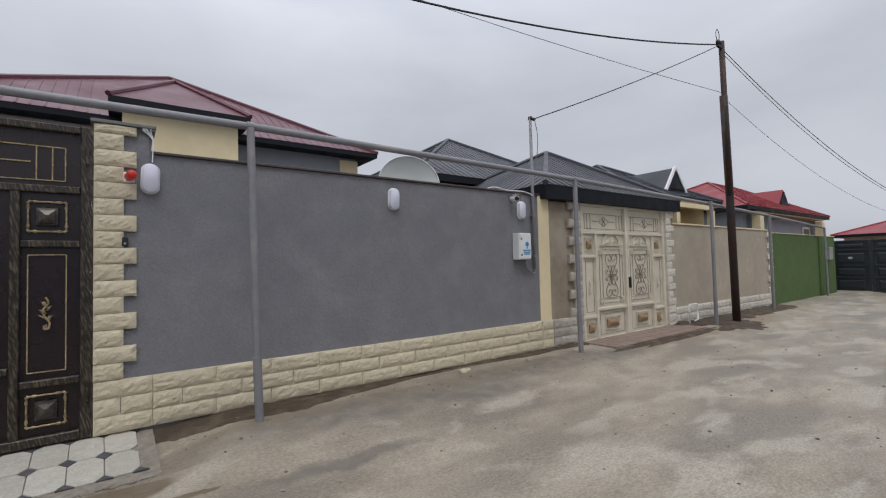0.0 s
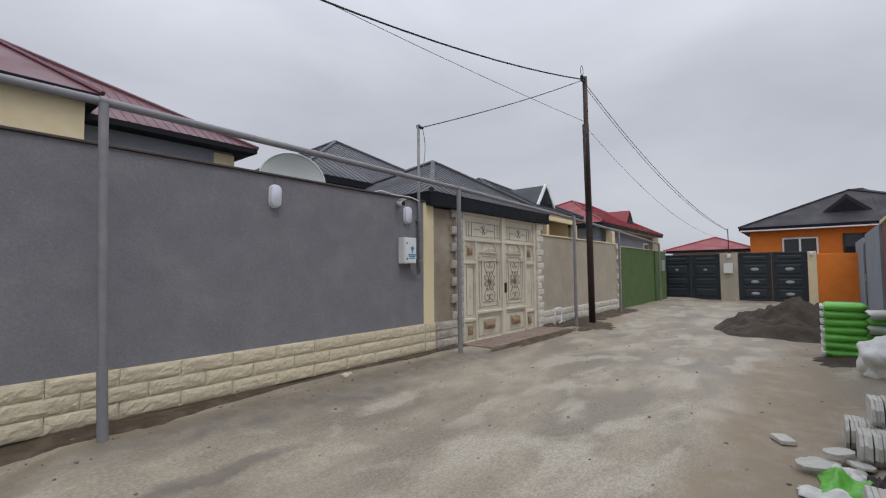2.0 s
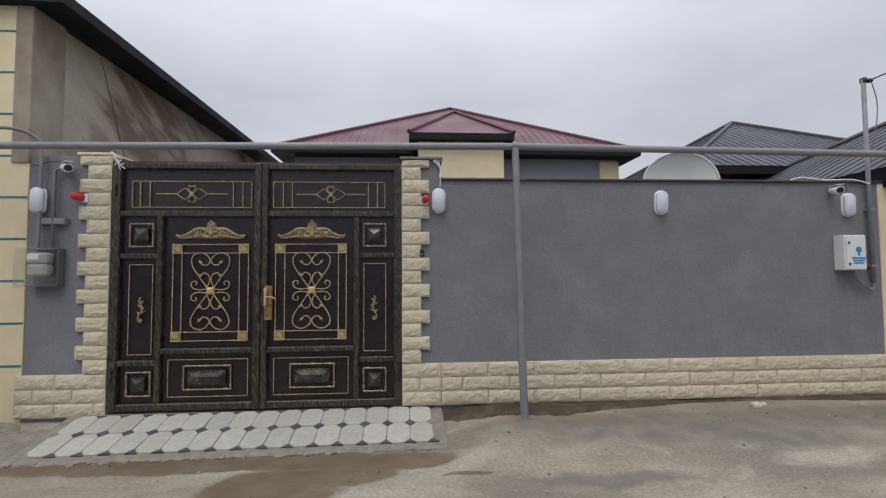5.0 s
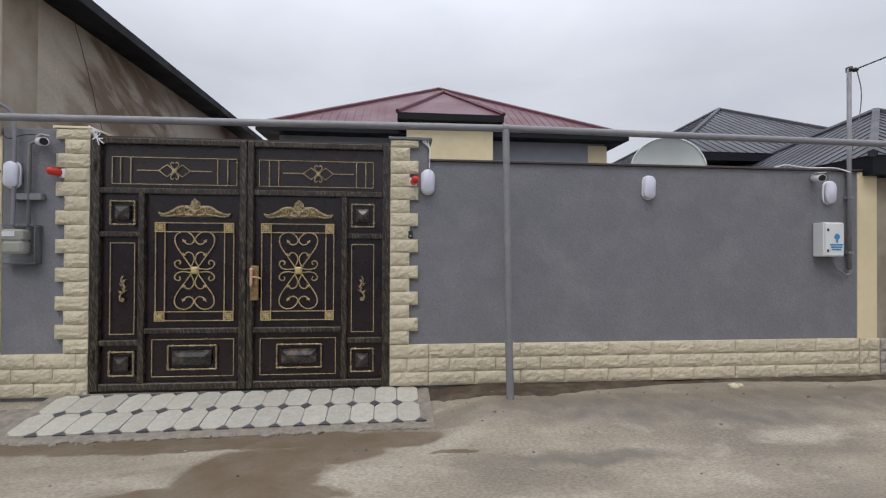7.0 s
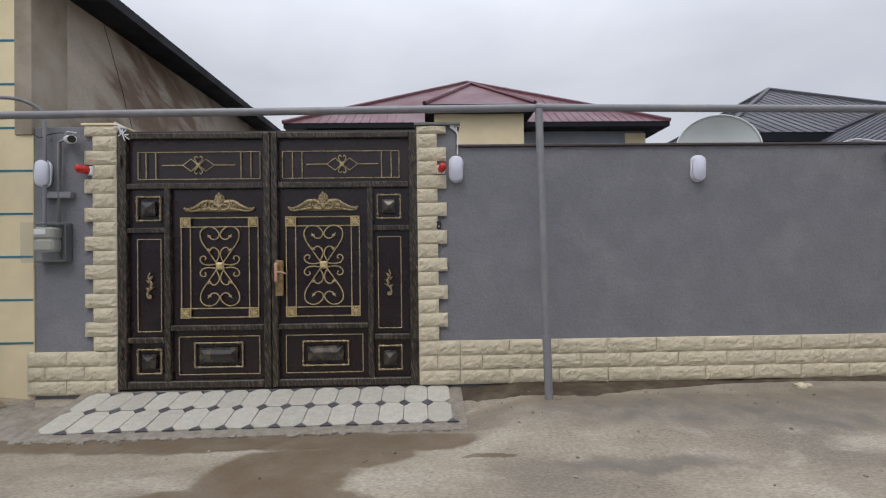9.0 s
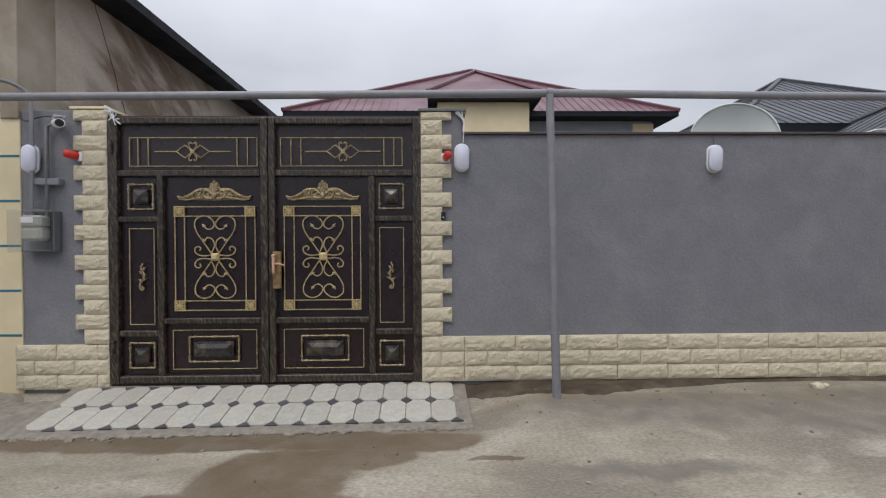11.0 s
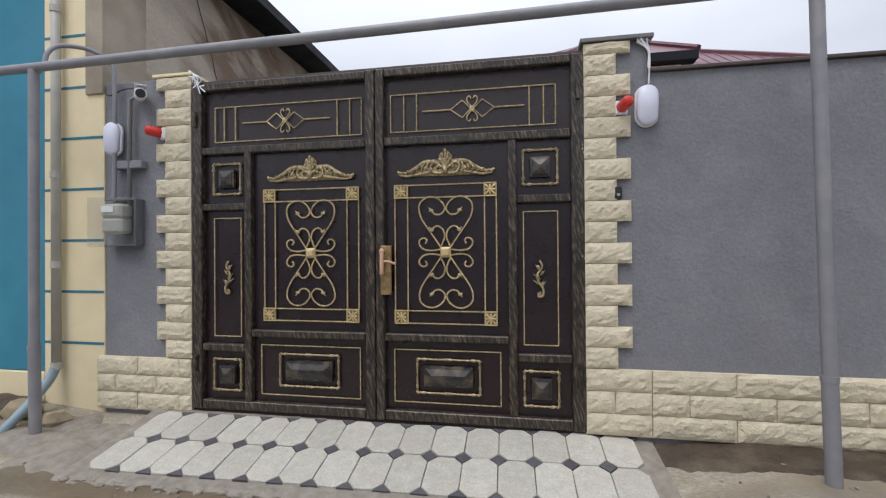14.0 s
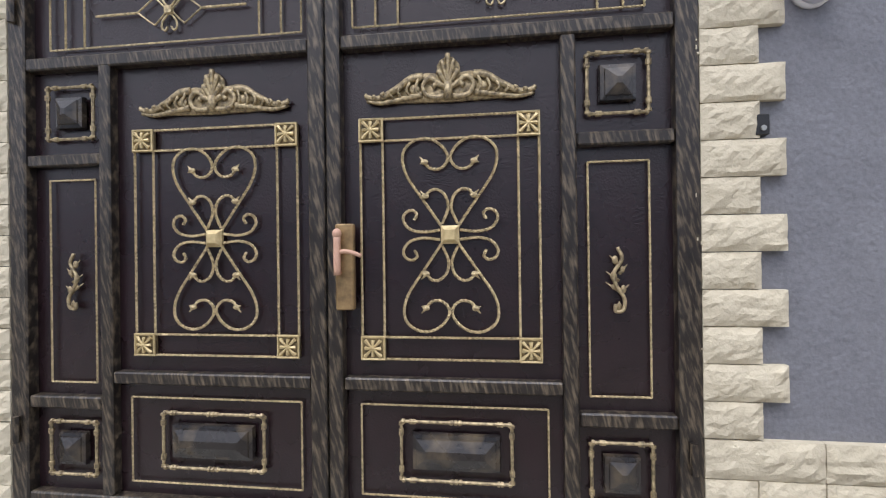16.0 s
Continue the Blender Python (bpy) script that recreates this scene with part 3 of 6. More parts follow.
def roof_ribs(corners, ridge_a, ridge_b, z, step, mat, parent, name="standing_rib", sides=(0, 1, 3)):
    """Raised ribs of the sheet on each slope, from the eaves up to the hip or ridge."""
    (x0, y0), (x1, y1) = corners
    a, b = Vector(ridge_a), Vector(ridge_b)
    bm = bmesh.new()
    for side in sides:
        along = (x1 - x0) if side in (0, 2) else (y1 - y0)
        for i in range(1, int(along / step)):
            s = i * step
            if side in (0, 2):
                y_e, y_r = (y0, a.y) if side == 0 else (y1, a.y)
                x = x0 + s
                f = min(1.0, (x - x0) / max(0.01, a.x - x0), (x1 - x) / max(0.01, x1 - b.x))
                p, q = Vector((x, y_e, z)), Vector((x, y_e + (y_r - y_e) * f, z + (a.z - z) * f))
            else:
                x_e, r = (x1, b) if side == 1 else (x0, a)
                y = y0 + s
                f = min(1.0, (y - y0) / max(0.01, r.y - y0), (y1 - y) / max(0.01, y1 - r.y))
                p, q = Vector((x_e, y, z)), Vector((x_e + (r.x - x_e) * f, y, z + (r.z - z) * f))
            if (q - p).length > 0.15:
                tube([p, q], 0.016, 4, bm)
    part(name + "s", bm, mat, parent, "pressed ribs of the roofing sheet", kind="stuff")
    hips = bmesh.new()
    for p, r in (((x0, y0), a), ((x1, y0), b), ((x1, y1), b), ((x0, y1), a)):
        tube([(p[0], p[1], z + 0.015), r + Vector((0, 0, 0.015))], 0.055, 6, hips)
    if (a - b).length > 0.02:
        tube([a, b], 0.055, 6, hips)
    part("ridge_cap", hips, mat, parent)


def hipped_house(label, walls, over, z_eave, ridge_a, ridge_b, roof_mat, wall_mat, group="houses behind the walls", rib=0.19, fascia=0.16, sides=(0, 1, 3), soffit=BLACK_TRIM):
    x0, x1, y0, y1 = walls
    h = thing("house", ((x0 + x1) / 2, y0, 0), label, "house", group)
    bm = box(x0, x1, y0, y1, -0.1, z_eave - 0.06)
    part("wall", bm, wall_mat, h)
    e = (x0 - over, x1 + over, y0 - over, y1 + over)
    roof = part("roof", hip_roof(*e, z_eave, ridge_a, ridge_b), roof_mat, h)
    roof_ribs(((e[0], e[2]), (e[1], e[3])), ridge_a, ridge_b, z_eave, rib, roof_mat, roof, sides=sides)
    part("fascia", box(e[0] + 0.01, e[1] - 0.01, e[2] + 0.01, e[3] - 0.01, z_eave - fascia, z_eave - 0.004), BLACK_TRIM, h, "black fascia and soffit")
    return h


maroon = hipped_house("single-storey house with maroon ribbed sheet roof", (-2.9, 5.0, 10.55, 17.0), 0.42, 4.42, (1.1, 13.8, 6.72), (1.1, 13.8, 6.72), PURPLE_ROOF, LIGHT_GREY_WALL, fascia=0.11)
part("corner_pilaster", box(4.55, 5.03, 10.52, 10.9, 0, 4.25), CREAM, maroon, "cream corner pilaster")
porch = part("porch", box(0.05, 1.95, 9.55, 10.54, 0, 4.42), CREAM, maroon, "cream porch front")
part("porch_fascia", box(-0.15, 2.15, 9.35, 10.7, 4.424, 4.56), BLACK_TRIM, porch)
part("porch_roof", hip_roof(-0.15, 2.15, 9.35, 12.6, 4.564, (1.0, 11.2, 5.68), (1.0, 12.3, 5.68)), PURPLE_ROOF, porch)
bm = tube([(-0.15, 9.35, 4.585), (1.0, 11.2, 5.70)], 0.05, 6)
tube([(2.15, 9.35, 4.585), (1.0, 11.2, 5.70)], 0.05, 6, bm)
tube([(1.0, 11.2, 5.70), (1.0, 12.3, 5.70)], 0.05, 6, bm)
part("ridge_cap", bm, PURPLE_ROOF, porch)

graphite = hipped_house("house with graphite ribbed hip roof", (5.6, 11.4, 8.4, 13.8), 0.5, 3.55, (8.45, 11.1, 5.46), (8.45, 11.1, 5.46), DARK_ROOF, CAMEL)
canopy = hipped_house("low annex with graphite ribbed roof behind the ivory gate", (6.4, 10.1, 5.5, 8.6), 0.5, 2.86, (8.3, 7.0, 4.12), (8.3, 7.0, 4.12), DARK_ROOF, RAW, fascia=0.25)
far_grey = hipped_house("house with graphite roof and white-trimmed dormer", (11.9, 16.4, 7.0, 12.0), 0.45, 3.45, (14.0, 9.5, 4.95), (14.2, 9.5, 4.95), DARK_ROOF, CAMEL)
red = hipped_house("house with bright red sheet roof and dark gable", (20.5, 30.5, 7.4, 13.0), 0.5, 3.6, (24.5, 10.2, 5.4), (27.5, 10.2, 5.4), RED_ROOF, LIGHT_GREY_WALL)
red_far = hipped_house("distant low house with red roof", (36.0, 46.0, 2.9, 7.4), 0.5, 2.75, (40.0, 5.2, 3.85), (42.0, 5.2, 3.85), RED_ROOF, BEIGE, sides=(3,))
orange = hipped_house("orange painted house with dark brown hip roof", (28.4, 36.0, -7.0, 2.1), 0.45, 3.55, (32.2, -2.1, 5.6), (32.2, -2.6, 5.6), BROWN_ROOF, ORANGE, sides=(0, 2, 3))

# eaves of the cement-sided house
eaves = thing("roof_edge", (-4.2, 9.0, 4.6), "black roof edge over the rough cement side wall", "roof", kind="structure")
part("roof_slope", prism([(-14, 5.02), (-14, 8.2), (-3.95, 4.75), (-3.95, 4.62)], "y", 5.0, 12.9), BLACK_TRIM, eaves)

# ---- gas pipe on posts ----
pipe = thing("gas_pipe", (1.14, 4.69, -0.1), "overhead grey-painted gas pipe carried on steel posts along the wall", "pipe")
part("main_pipe", tube([(-14, 4.70, 2.87), (-4.6, 4.69, 2.902), (1.14, 4.69, 2.953), (6.2, 4.62, 2.885), (11.0, 4.6, 2.78), (15.1, 4.7, 2.70), (21.5, 4.95, 2.55)], 0.038, 12), PIPE_GREY, pipe, smooth=True)
for px, pz, py in ((-4.55, 2.902, 4.69), (1.14, 2.953, 4.67), (6.17, 2.885, 4.60), (10.97, 2.78, 4.5), (15.1, 2.7, 4.68), (21.5, 2.55, 4.95)):
    lean = 0.055 if abs(px - 1.12) < 0.1 else 0.0
    post = part("post", tube([(px + 0.012, py, -0.2), (px - lean * 0.2, py, 0.62)], 0.042, 14, tube([(px - lean * 0.2, py, 0.62), (px - lean, py, pz - 0.02)], 0.038, 14, cap=False), cap=False), PIPE_GREY, pipe, smooth=True)
    part("collar", tube([(px - lean * 0.2, py, 0.60), (px - lean * 0.2, py, 0.635)], 0.046, 14), PIPE_GREY, post)
    part("saddle", tube([(px - lean - 0.03, py + 0.01, pz + 0.0), (px - lean + 0.03, py + 0.01, pz + 0.0)], 0.043, 12), PIPE_GREY, post)

# ---- double metal gates ----
SCROLL = (((-.030, .026), (-.062, .074), (-.125, .165), (-.19, .262), (-.213, .335), (-.202, .394), (-.151, .432), (-.089, .434), (-.037, .404), (-.008, .36), (-.014, .322), (-.048, .297), (-.089, .303), (-.112, .33)),
          ((-.110, .176), (-.085, .202), (-.05, .203), (-.017, .172), (-.008, .117), (-.035, .05)),
          ((-.045, .022), (-.12, .014), (-.182, .028), (-.213, .067), (-.204, .101), (-.173, .113), (-.151, .095), (-.163, .068)))


def double_gate(name, at, label, rz=0.0, sx=1.0, sz=1.0, sheet=None, frame_mat=None, bar=None, ornament=None, boss=None, arch=False, handle=True, group=""):
    """Two leaves, each with a tall field, a column of small fields on its outer side and a long field above.
    Local axes: x from 0 to 3.28, z from 0 to 2.805, the lane on the side of -y."""
    g = thing(name, at, label, "gate", group, rz=rz, local=True)

    def put(n, bm, mat, parent, text="", smooth=False):
        for v in bm.verts:
            v.co.x *= sx
            v.co.z *= sz
        return part(n, bm, mat, parent, text, smooth)

    def beam(n, x0, x1, z0, z1, parent, y0=-0.045, y1=0.02):
        return put(n, box(x0, x1, y0, y1, z0, z1, bevel=0.007), frame_mat, parent)

    def border(x0, x1, z0, z1, parent, n="twisted_border"):
        for a, b in (((x0, z0), (x1, z0)), ((x1, z0), (x1, z1)), ((x1, z1), (x0, z1)), ((x0, z1), (x0, z0))):
            put(n, tube(line((a[0], -0.006, a[1]), (b[0], -0.006, b[1]), 0.008), 0.0052, 4, twist=88), bar, parent)

    def bossed(x0, x1, z0, z1, parent):
        b = put("field_boss", frustum(x0 + 0.05, x1 - 0.05, z0 + 0.05, z1 - 0.05, 0.0, -0.055, 0.066), boss, parent, "raised bevelled boss")
        bm = bmesh.new()
        for (ax, az), (bx, bz) in (((x0, z0), (x1, z0)), ((x1, z0), (x1, z1)), ((x1, z1), (x0, z1)), ((x0, z1), (x0, z0))):
            pa, pb = Vector((ax, -0.014, az)), Vector((bx, -0.014, bz))
            tube([pa, pb], 0.0075, 6, bm)
            for f in ((0.03, 0.16, 0.21, 0.79, 0.84, 0.97) if (pb - pa).length < 0.4 else (0.02, 0.09, 0.12, 0.46, 0.5, 0.54, 0.88, 0.91, 0.98)):
                c, d = pa.lerp(pb, f), (pb - pa).normalized() * 0.006
                tube([c - d, c + d], 0.0125, 6, bm)
        put("bamboo_frame", bm, ornament, parent, "cast frame round the boss")

    def leaf(left):
        m = (lambda x: x) if left else (lambda x: float(np.interp(x, (0, .563, .72, 1.462, 1.585, 1.663), (3.283, 2.722, 2.587, 1.877, 1.737, 1.669))))

        def span(a, b):
            return (min(m(a), m(b)), max(m(a), m(b)))
        base = box(*span(0.0, 1.663), 0.012, 0.028, 0.0, 2.80)
        lf = put("gate_leaf", base, sheet, g, "black sheet leaf" if sheet is BLACK_STEEL else "")
        beam("outer_stile", *span(0.0, 0.095), 0.0, 2.805, lf)
        beam("inner_stile", *span(0.50, 0.563), 0.0805, 2.25 if left else 2.19, lf, y0=-0.04)
        beam("meeting_stile", *span(1.585, 1.661), 0.0, 2.805, lf, y0=-0.052)
        beam("top_rail", *span(0.097, 1.583), 2.742, 2.803, lf)
        beam("upper_rail", *span(0.097, 1.583), 2.19, 2.252, lf, y0=-0.042)
        beam("column_rail", *span(0.097, 0.498), 1.708, 1.765, lf, y0=-0.038)
        beam("lower_rail", *span(0.565, 1.583), 0.63, 0.688, lf, y0=-0.038)
        beam("column_rail", *span(0.097, 0.498), 0.50, 0.56, lf, y0=-0.038)
        beam("bottom_rail", *span(0.097, 1.583), 0.003, 0.08, lf, y0=-0.042)
        # long upper field with bars and a small diamond
        border(*span(0.205, 1.54), 2.30, 2.60, lf)
        for x in (0.293, 0.40, 1.33, 1.44):
            put("twisted_bar", tube(line((m(x), -0.006, 2.30), (m(x), -0.006, 2.60), 0.008), 0.0058, 4, twist=88), bar, lf)
        bm = bmesh.new()
        cx, cz = m(0.865), 2.455
        for s in (-1, 1):
            tube(line((cx + s * 0.40, -0.006, cz), (cx + s * 0.17, -0.006, cz), 0.008), 0.0068, 4, bm, twist=88)
            for q in (-1, 1):
                tube(smooth_line([(cx + s * 0.17, -0.006, cz), (cx + s * 0.09, -0.006, cz + q * 0.06), (cx + s * 0.07, -0.006, cz + q * 0.06), (cx + s * 0.01, -0.006, cz)], 4), 0.0042, 5, bm)
                tube(smooth_line([(cx, -0.006, cz + q * 0.012), (cx + s * 0.035, -0.006, cz + q * 0.05), (cx + s * 0.04, -0.006, cz + q * 0.085), (cx + s * 0.022, -0.006, cz + q * 0.098), (cx + s * 0.010, -0.006, cz + q * 0.08)], 4), 0.005, 5, bm)
        box(cx - 0.018, cx + 0.018, -0.02, 0.0, cz - 0.018, cz + 0.018, bm)
        put("diamond_ornament", bm, bar, lf)
        # column of small fields
        bossed(*span(0.195, 0.45), 1.845, 2.105, lf)
        border(*span(0.195, 0.45), 0.625, 1.64, lf)
        bossed(*span(0.195, 0.45), 0.165, 0.428, lf)
        bm = bmesh.new()
        cx, s = m(0.325), 1 if left else -1
        tube(smooth_line([(cx + s * 0.005, -0.012, 1.27), (cx - s * 0.012, -0.014, 1.22), (cx + s * 0.022, -0.016, 1.16), (cx + s * 0.015, -0.016, 1.11), (cx - s * 0.02, -0.016, 1.05),
                          (cx - s * 0.015, -0.014, 1.0), (cx + s * 0.015, -0.014, 0.995), (cx + s * 0.015, -0.014, 1.025)], 5), 0.008, 6, bm, r_end=0.009)
        for dx, z, r in ((0.02, 1.215, 0.018), (0.028, 1.145, 0.02), (-0.018, 1.175, 0.014), (-0.022, 1.09, 0.017), (0.03, 1.10, 0.012), (0.0, 1.018, 0.014)):
            blob((cx + s * dx * 0.8, -0.012, z), r * 0.8, (1, 0.5, 1.35), bm, 6, 5)
            tube([(cx, -0.013, z - 0.02), (cx + s * dx * 1.9, -0.011, z + 0.02)], 0.008, 5, bm, r_end=0.002)
        put("acanthus_ornament", bm, ornament, lf, "cast leaf ornament", True)
        # tall field
        a, b, lo, hi = 0.72, 1.462, 0.82, 1.82
        for dx in (-0.05, 0.05):
            for x in (a, b):
                xx = x + dx
                put("twisted_bar", tube(line((m(xx), -0.006, lo + 0.05), (m(xx), -0.006, hi - 0.05), 0.008), 0.0064, 4, twist=88), bar, lf)
            for z in (lo, hi):
                put("twisted_bar", tube(line((m(a + 0.05), -0.006, z + dx), (m(b - 0.05), -0.006, z + dx), 0.008), 0.0064, 4, twist=88), bar, lf)
        for x in (a, b):
            for z in (lo, hi):
                x0, x1 = span(x - 0.054, x + 0.054)
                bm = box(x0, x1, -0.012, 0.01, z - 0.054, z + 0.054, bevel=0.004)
                # second slot: on the black gate, plate darkened to paint shade behind the petals
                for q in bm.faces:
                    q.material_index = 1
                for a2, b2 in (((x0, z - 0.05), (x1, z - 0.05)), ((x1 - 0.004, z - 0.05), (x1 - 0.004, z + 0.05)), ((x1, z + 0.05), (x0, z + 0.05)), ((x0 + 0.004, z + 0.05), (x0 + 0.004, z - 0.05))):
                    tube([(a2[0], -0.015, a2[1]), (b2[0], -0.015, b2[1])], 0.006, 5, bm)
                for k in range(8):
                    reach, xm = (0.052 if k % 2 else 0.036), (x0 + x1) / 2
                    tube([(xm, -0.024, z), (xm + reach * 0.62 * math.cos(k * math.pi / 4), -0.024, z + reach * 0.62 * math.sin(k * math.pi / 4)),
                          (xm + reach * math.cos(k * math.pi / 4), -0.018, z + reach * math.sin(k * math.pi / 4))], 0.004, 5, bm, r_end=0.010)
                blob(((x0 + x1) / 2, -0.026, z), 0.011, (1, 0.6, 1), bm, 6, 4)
                put("corner_rosette", bm, [ornament if ornament is not GOLD_DARK else GOLD, ornament if ornament is not GOLD_DARK else GOLD_RECESS_SHADE], lf, "square gold rosette" if sheet is BLACK_STEEL else "")
        cx, cz = m((a + b) / 2), 1.335
        bm = bmesh.new()
        for sxx in (-1, 1):
            for szz in (-1, 1):
                for curve in SCROLL:
                    pts = smooth_line([(cx + sxx * u, -0.010, cz + szz * v) for u, v in curve], 10)
                    tube(pts, 0.0074, 4, bm, twist=85)
                for u, v in (SCROLL[0][-1], SCROLL[1][0]):
                    blob((cx + sxx * u, -0.012, cz + szz * v), 0.015, (1.3, 0.7, 0.9), bm, 6, 4)
                    for fl in (-1, 1):
                        tube([(cx + sxx * u, -0.012, cz + szz * v), (cx + sxx * (u - 0.022), -0.012, cz + szz * (v + fl * 0.016 + 0.008))], 0.009, 5, bm, r_end=0.002)
        put("scrollwork", bm, bar, lf, "wrought scrollwork")
        put("centre_boss", frustum(cx - 0.042, cx + 0.042, cz - 0.042, cz + 0.042, 0.0, -0.035, 0.02), GOLD if sheet is BLACK_STEEL else bar, lf)
        bm = bmesh.new()
        zc = 1.955
        outline = [(-.385, .0), (-.33, .012), (-.25, .04), (-.17, .078), (-.10, .092), (-.055, .088), (-.05, .12), (-.025, .142), (0, .152)]
        prism([(cx + u, zc + v) for u, v in outline + [(-u, v) for u, v in outline[-2::-1]] + [(.3, -.012), (0, -.018), (-.3, -.012)]], "y", -0.006, 0.011, bm)
        if arch:
            tube(smooth_line([(cx - 0.30, -0.008, zc - 0.03), (cx - 0.27, -0.008, zc + 0.09), (cx - 0.15, -0.008, zc + 0.19), (cx, -0.008, zc + 0.22), (cx + 0.15, -0.008, zc + 0.19), (cx + 0.27, -0.008, zc + 0.09), (cx + 0.30, -0.008, zc - 0.03)], 5), 0.014, 6, bm)
        for k in range(-3, 4):
            ang = radians(90 + k * 24)
            tip = 0.135 - 0.012 * abs(k)
            tube(line((cx + 0.012 * k * 0.5, -0.010, zc + 0.02), (cx + tip * math.cos(ang) * 0.55, -0.016, zc + 0.02 + tip * math.sin(ang)), 0.02), 0.008, 5, bm, r_end=0.013)
        for q in (-1, 1):
            tube(smooth_line([(cx + q * 0.07, -0.012, zc + 0.035), (cx + q * 0.055, -0.012, zc + 0.055), (cx + q * 0.085, -0.012, zc + 0.07), (cx + q * 0.115, -0.012, zc + 0.045), (cx + q * 0.10, -0.012, zc + 0.01),
                              (cx + q * 0.06, -0.012, zc - 0.002), (cx + q * 0.02, -0.012, zc + 0.0)], 5), 0.011, 6, bm)
            tube(smooth_line([(cx + q * 0.115, -0.012, zc + 0.075), (cx + q * 0.17, -0.013, zc + 0.07), (cx + q * 0.24, -0.012, zc + 0.035), (cx + q * 0.32, -0.010, zc + 0.005), (cx + q * 0.372, -0.010, zc + 0.01), (cx + q * 0.385, -0.010, zc + 0.022)], 5), 0.017, 6, bm, r_end=0.009)
            tube(smooth_line([(cx + q * 0.12, -0.012, zc + 0.01), (cx + q * 0.2, -0.012, zc + 0.0), (cx + q * 0.3, -0.010, zc - 0.012), (cx + q * 0.375, -0.010, zc - 0.004)], 5), 0.013, 6, bm, r_end=0.007)
            for k in range(6):
                u = 0.13 + 0.04 * k
                tube(smooth_line([(cx + q * u, -0.016, zc + 0.002), (cx + q * (u + 0.018), -0.026, zc + 0.03 - 0.004 * k), (cx + q * (u + 0.004), -0.02, zc + 0.066 - 0.011 * k)], 3), 0.0045, 5, bm, r_end=0.0075)
            blob((cx + q * 0.155, -0.014, zc + 0.03), 0.022, (1.3, 0.5, 0.9), bm, 6, 5)
        tube([(cx, -0.012, zc - 0.012), (cx, -0.016, zc + 0.05)], 0.02, 6, bm)
        for v in bm.verts:
            v.co.z = zc - 0.012 + (v.co.z - zc + 0.012) * 1.22
        put("crown_ornament", bm, ornament, lf, "cast palmette crown ornament", True)
        # lower field
        border(*span(0.64, 1.52), 0.145, 0.56, lf)
        bossed(*span(0.815, 1.335), 0.225, 0.49, lf)
        return lf

    leaf(True)
    right = leaf(False)
    if handle:
        hd = put("door_handle", box(1.715, 1.80, -0.068, -0.03, 1.0, 1.39, bevel=0.006), COPPER, right, "worn copper-coloured handle plate")
        bm = tube(line((1.735, -0.095, 1.16), (1.735, -0.095, 1.34), 0.03), 0.017, 8, tube([(1.735, -0.05, 1.17), (1.735, -0.095, 1.17)], 0.012, 6))
        blob((1.735, -0.095, 1.345), 0.022, (1, 1, 1.1), bm)
        put("grip", bm, KNOB_WOOD, hd, "pinkish worn pull grip", True)
        put("lever", tube(smooth_line([(1.72, -0.085, 1.25), (1.76, -0.10, 1.265), (1.80, -0.10, 1.262), (1.845, -0.092, 1.245)], 4), 0.010, 6), KNOB_WOOD, hd, "", True)
        for x, z in ((0.045, 2.43), (0.045, 0.33), (3.235, 2.46), (3.235, 0.33)):
            put("hinge", tube([(x, -0.06, z), (x, -0.06, z + 0.13)], 0.017, 8), frame_mat, g)
    return g


black_gate = double_gate("black_double_gate", (-3.455, 5.165, 0.035), "black sheet-metal double gate with gold wrought scrollwork, closed", sheet=BLACK_STEEL, frame_mat=BRUSHED, bar=GOLD_TWIST, ornament=GOLD_DARK, boss=BOSS)
part("top_strip", box(0.0, 3.28, -0.03, 0.03, 2.807, 2.825), BROWN_CAP, black_gate, "thin rust-brown strip along the top")
part("sill_strip", box(0.0, 3.28, -0.02, 0.03, -0.03, -0.003), RUST, black_gate, "rusty sill strip")
ivory_gate = double_gate("ivory_double_gate", (6.98, 5.18, -0.06), "ivory enamelled double gate with carved scrollwork, closed", sx=0.935, sz=0.955,
                         sheet=WHITE_GATE, frame_mat=WHITE_GATE, bar=WHITE_GATE_DARK, ornament=WHITE_GATE, boss=AMBER, arch=True, handle=False)
part("door_handle", box(1.555, 1.60, -0.09, -0.04, 1.0, 1.22, bevel=0.006), BLACK_PLASTIC, ivory_gate, "dark lever handle")

# ---- fixtures on the walls ----
def bulkhead_lamp(x, y, z, cable=0.35, lean=0.0):
    lamp = thing("bulkhead_lamp", (x, y, z - 0.15), "white oval plastic bulkhead lamp on the wall, unlit", "wall lamp", "bulkhead lamps")
    part("base", capsule(x, z, 0.165, 0.305, y, y - 0.028), WHITE, lamp, "white rim", True)
    part("diffuser", capsule(x, z, 0.148, 0.288, y - 0.026, y - 0.072, dome=0.03), LAMP_WHITE, lamp, "milky diffuser", True)
    if cable:
        part("cable", tube(smooth_line([(x, y - 0.008, z + 0.14), (x + 0.004, y - 0.012, z + 0.2), (x - 0.004, y - 0.008, z + 0.14 + cable * 0.7), (x + 0.01 + lean, y - 0.01, z + 0.14 + cable)], 5), 0.006, 5), WIRE_GREY, lamp)
    return lamp


for lx, lz, lc in ((0.262, 2.415, 0.36), (2.99, 2.40, 0.13), (5.42, 2.38, 0.14), (-4.22, 2.40, 0.0)):
    bulkhead_lamp(lx, WALL_Y - 0.002 if lx > -4 else WALL_Y - 0.03, lz, lc)


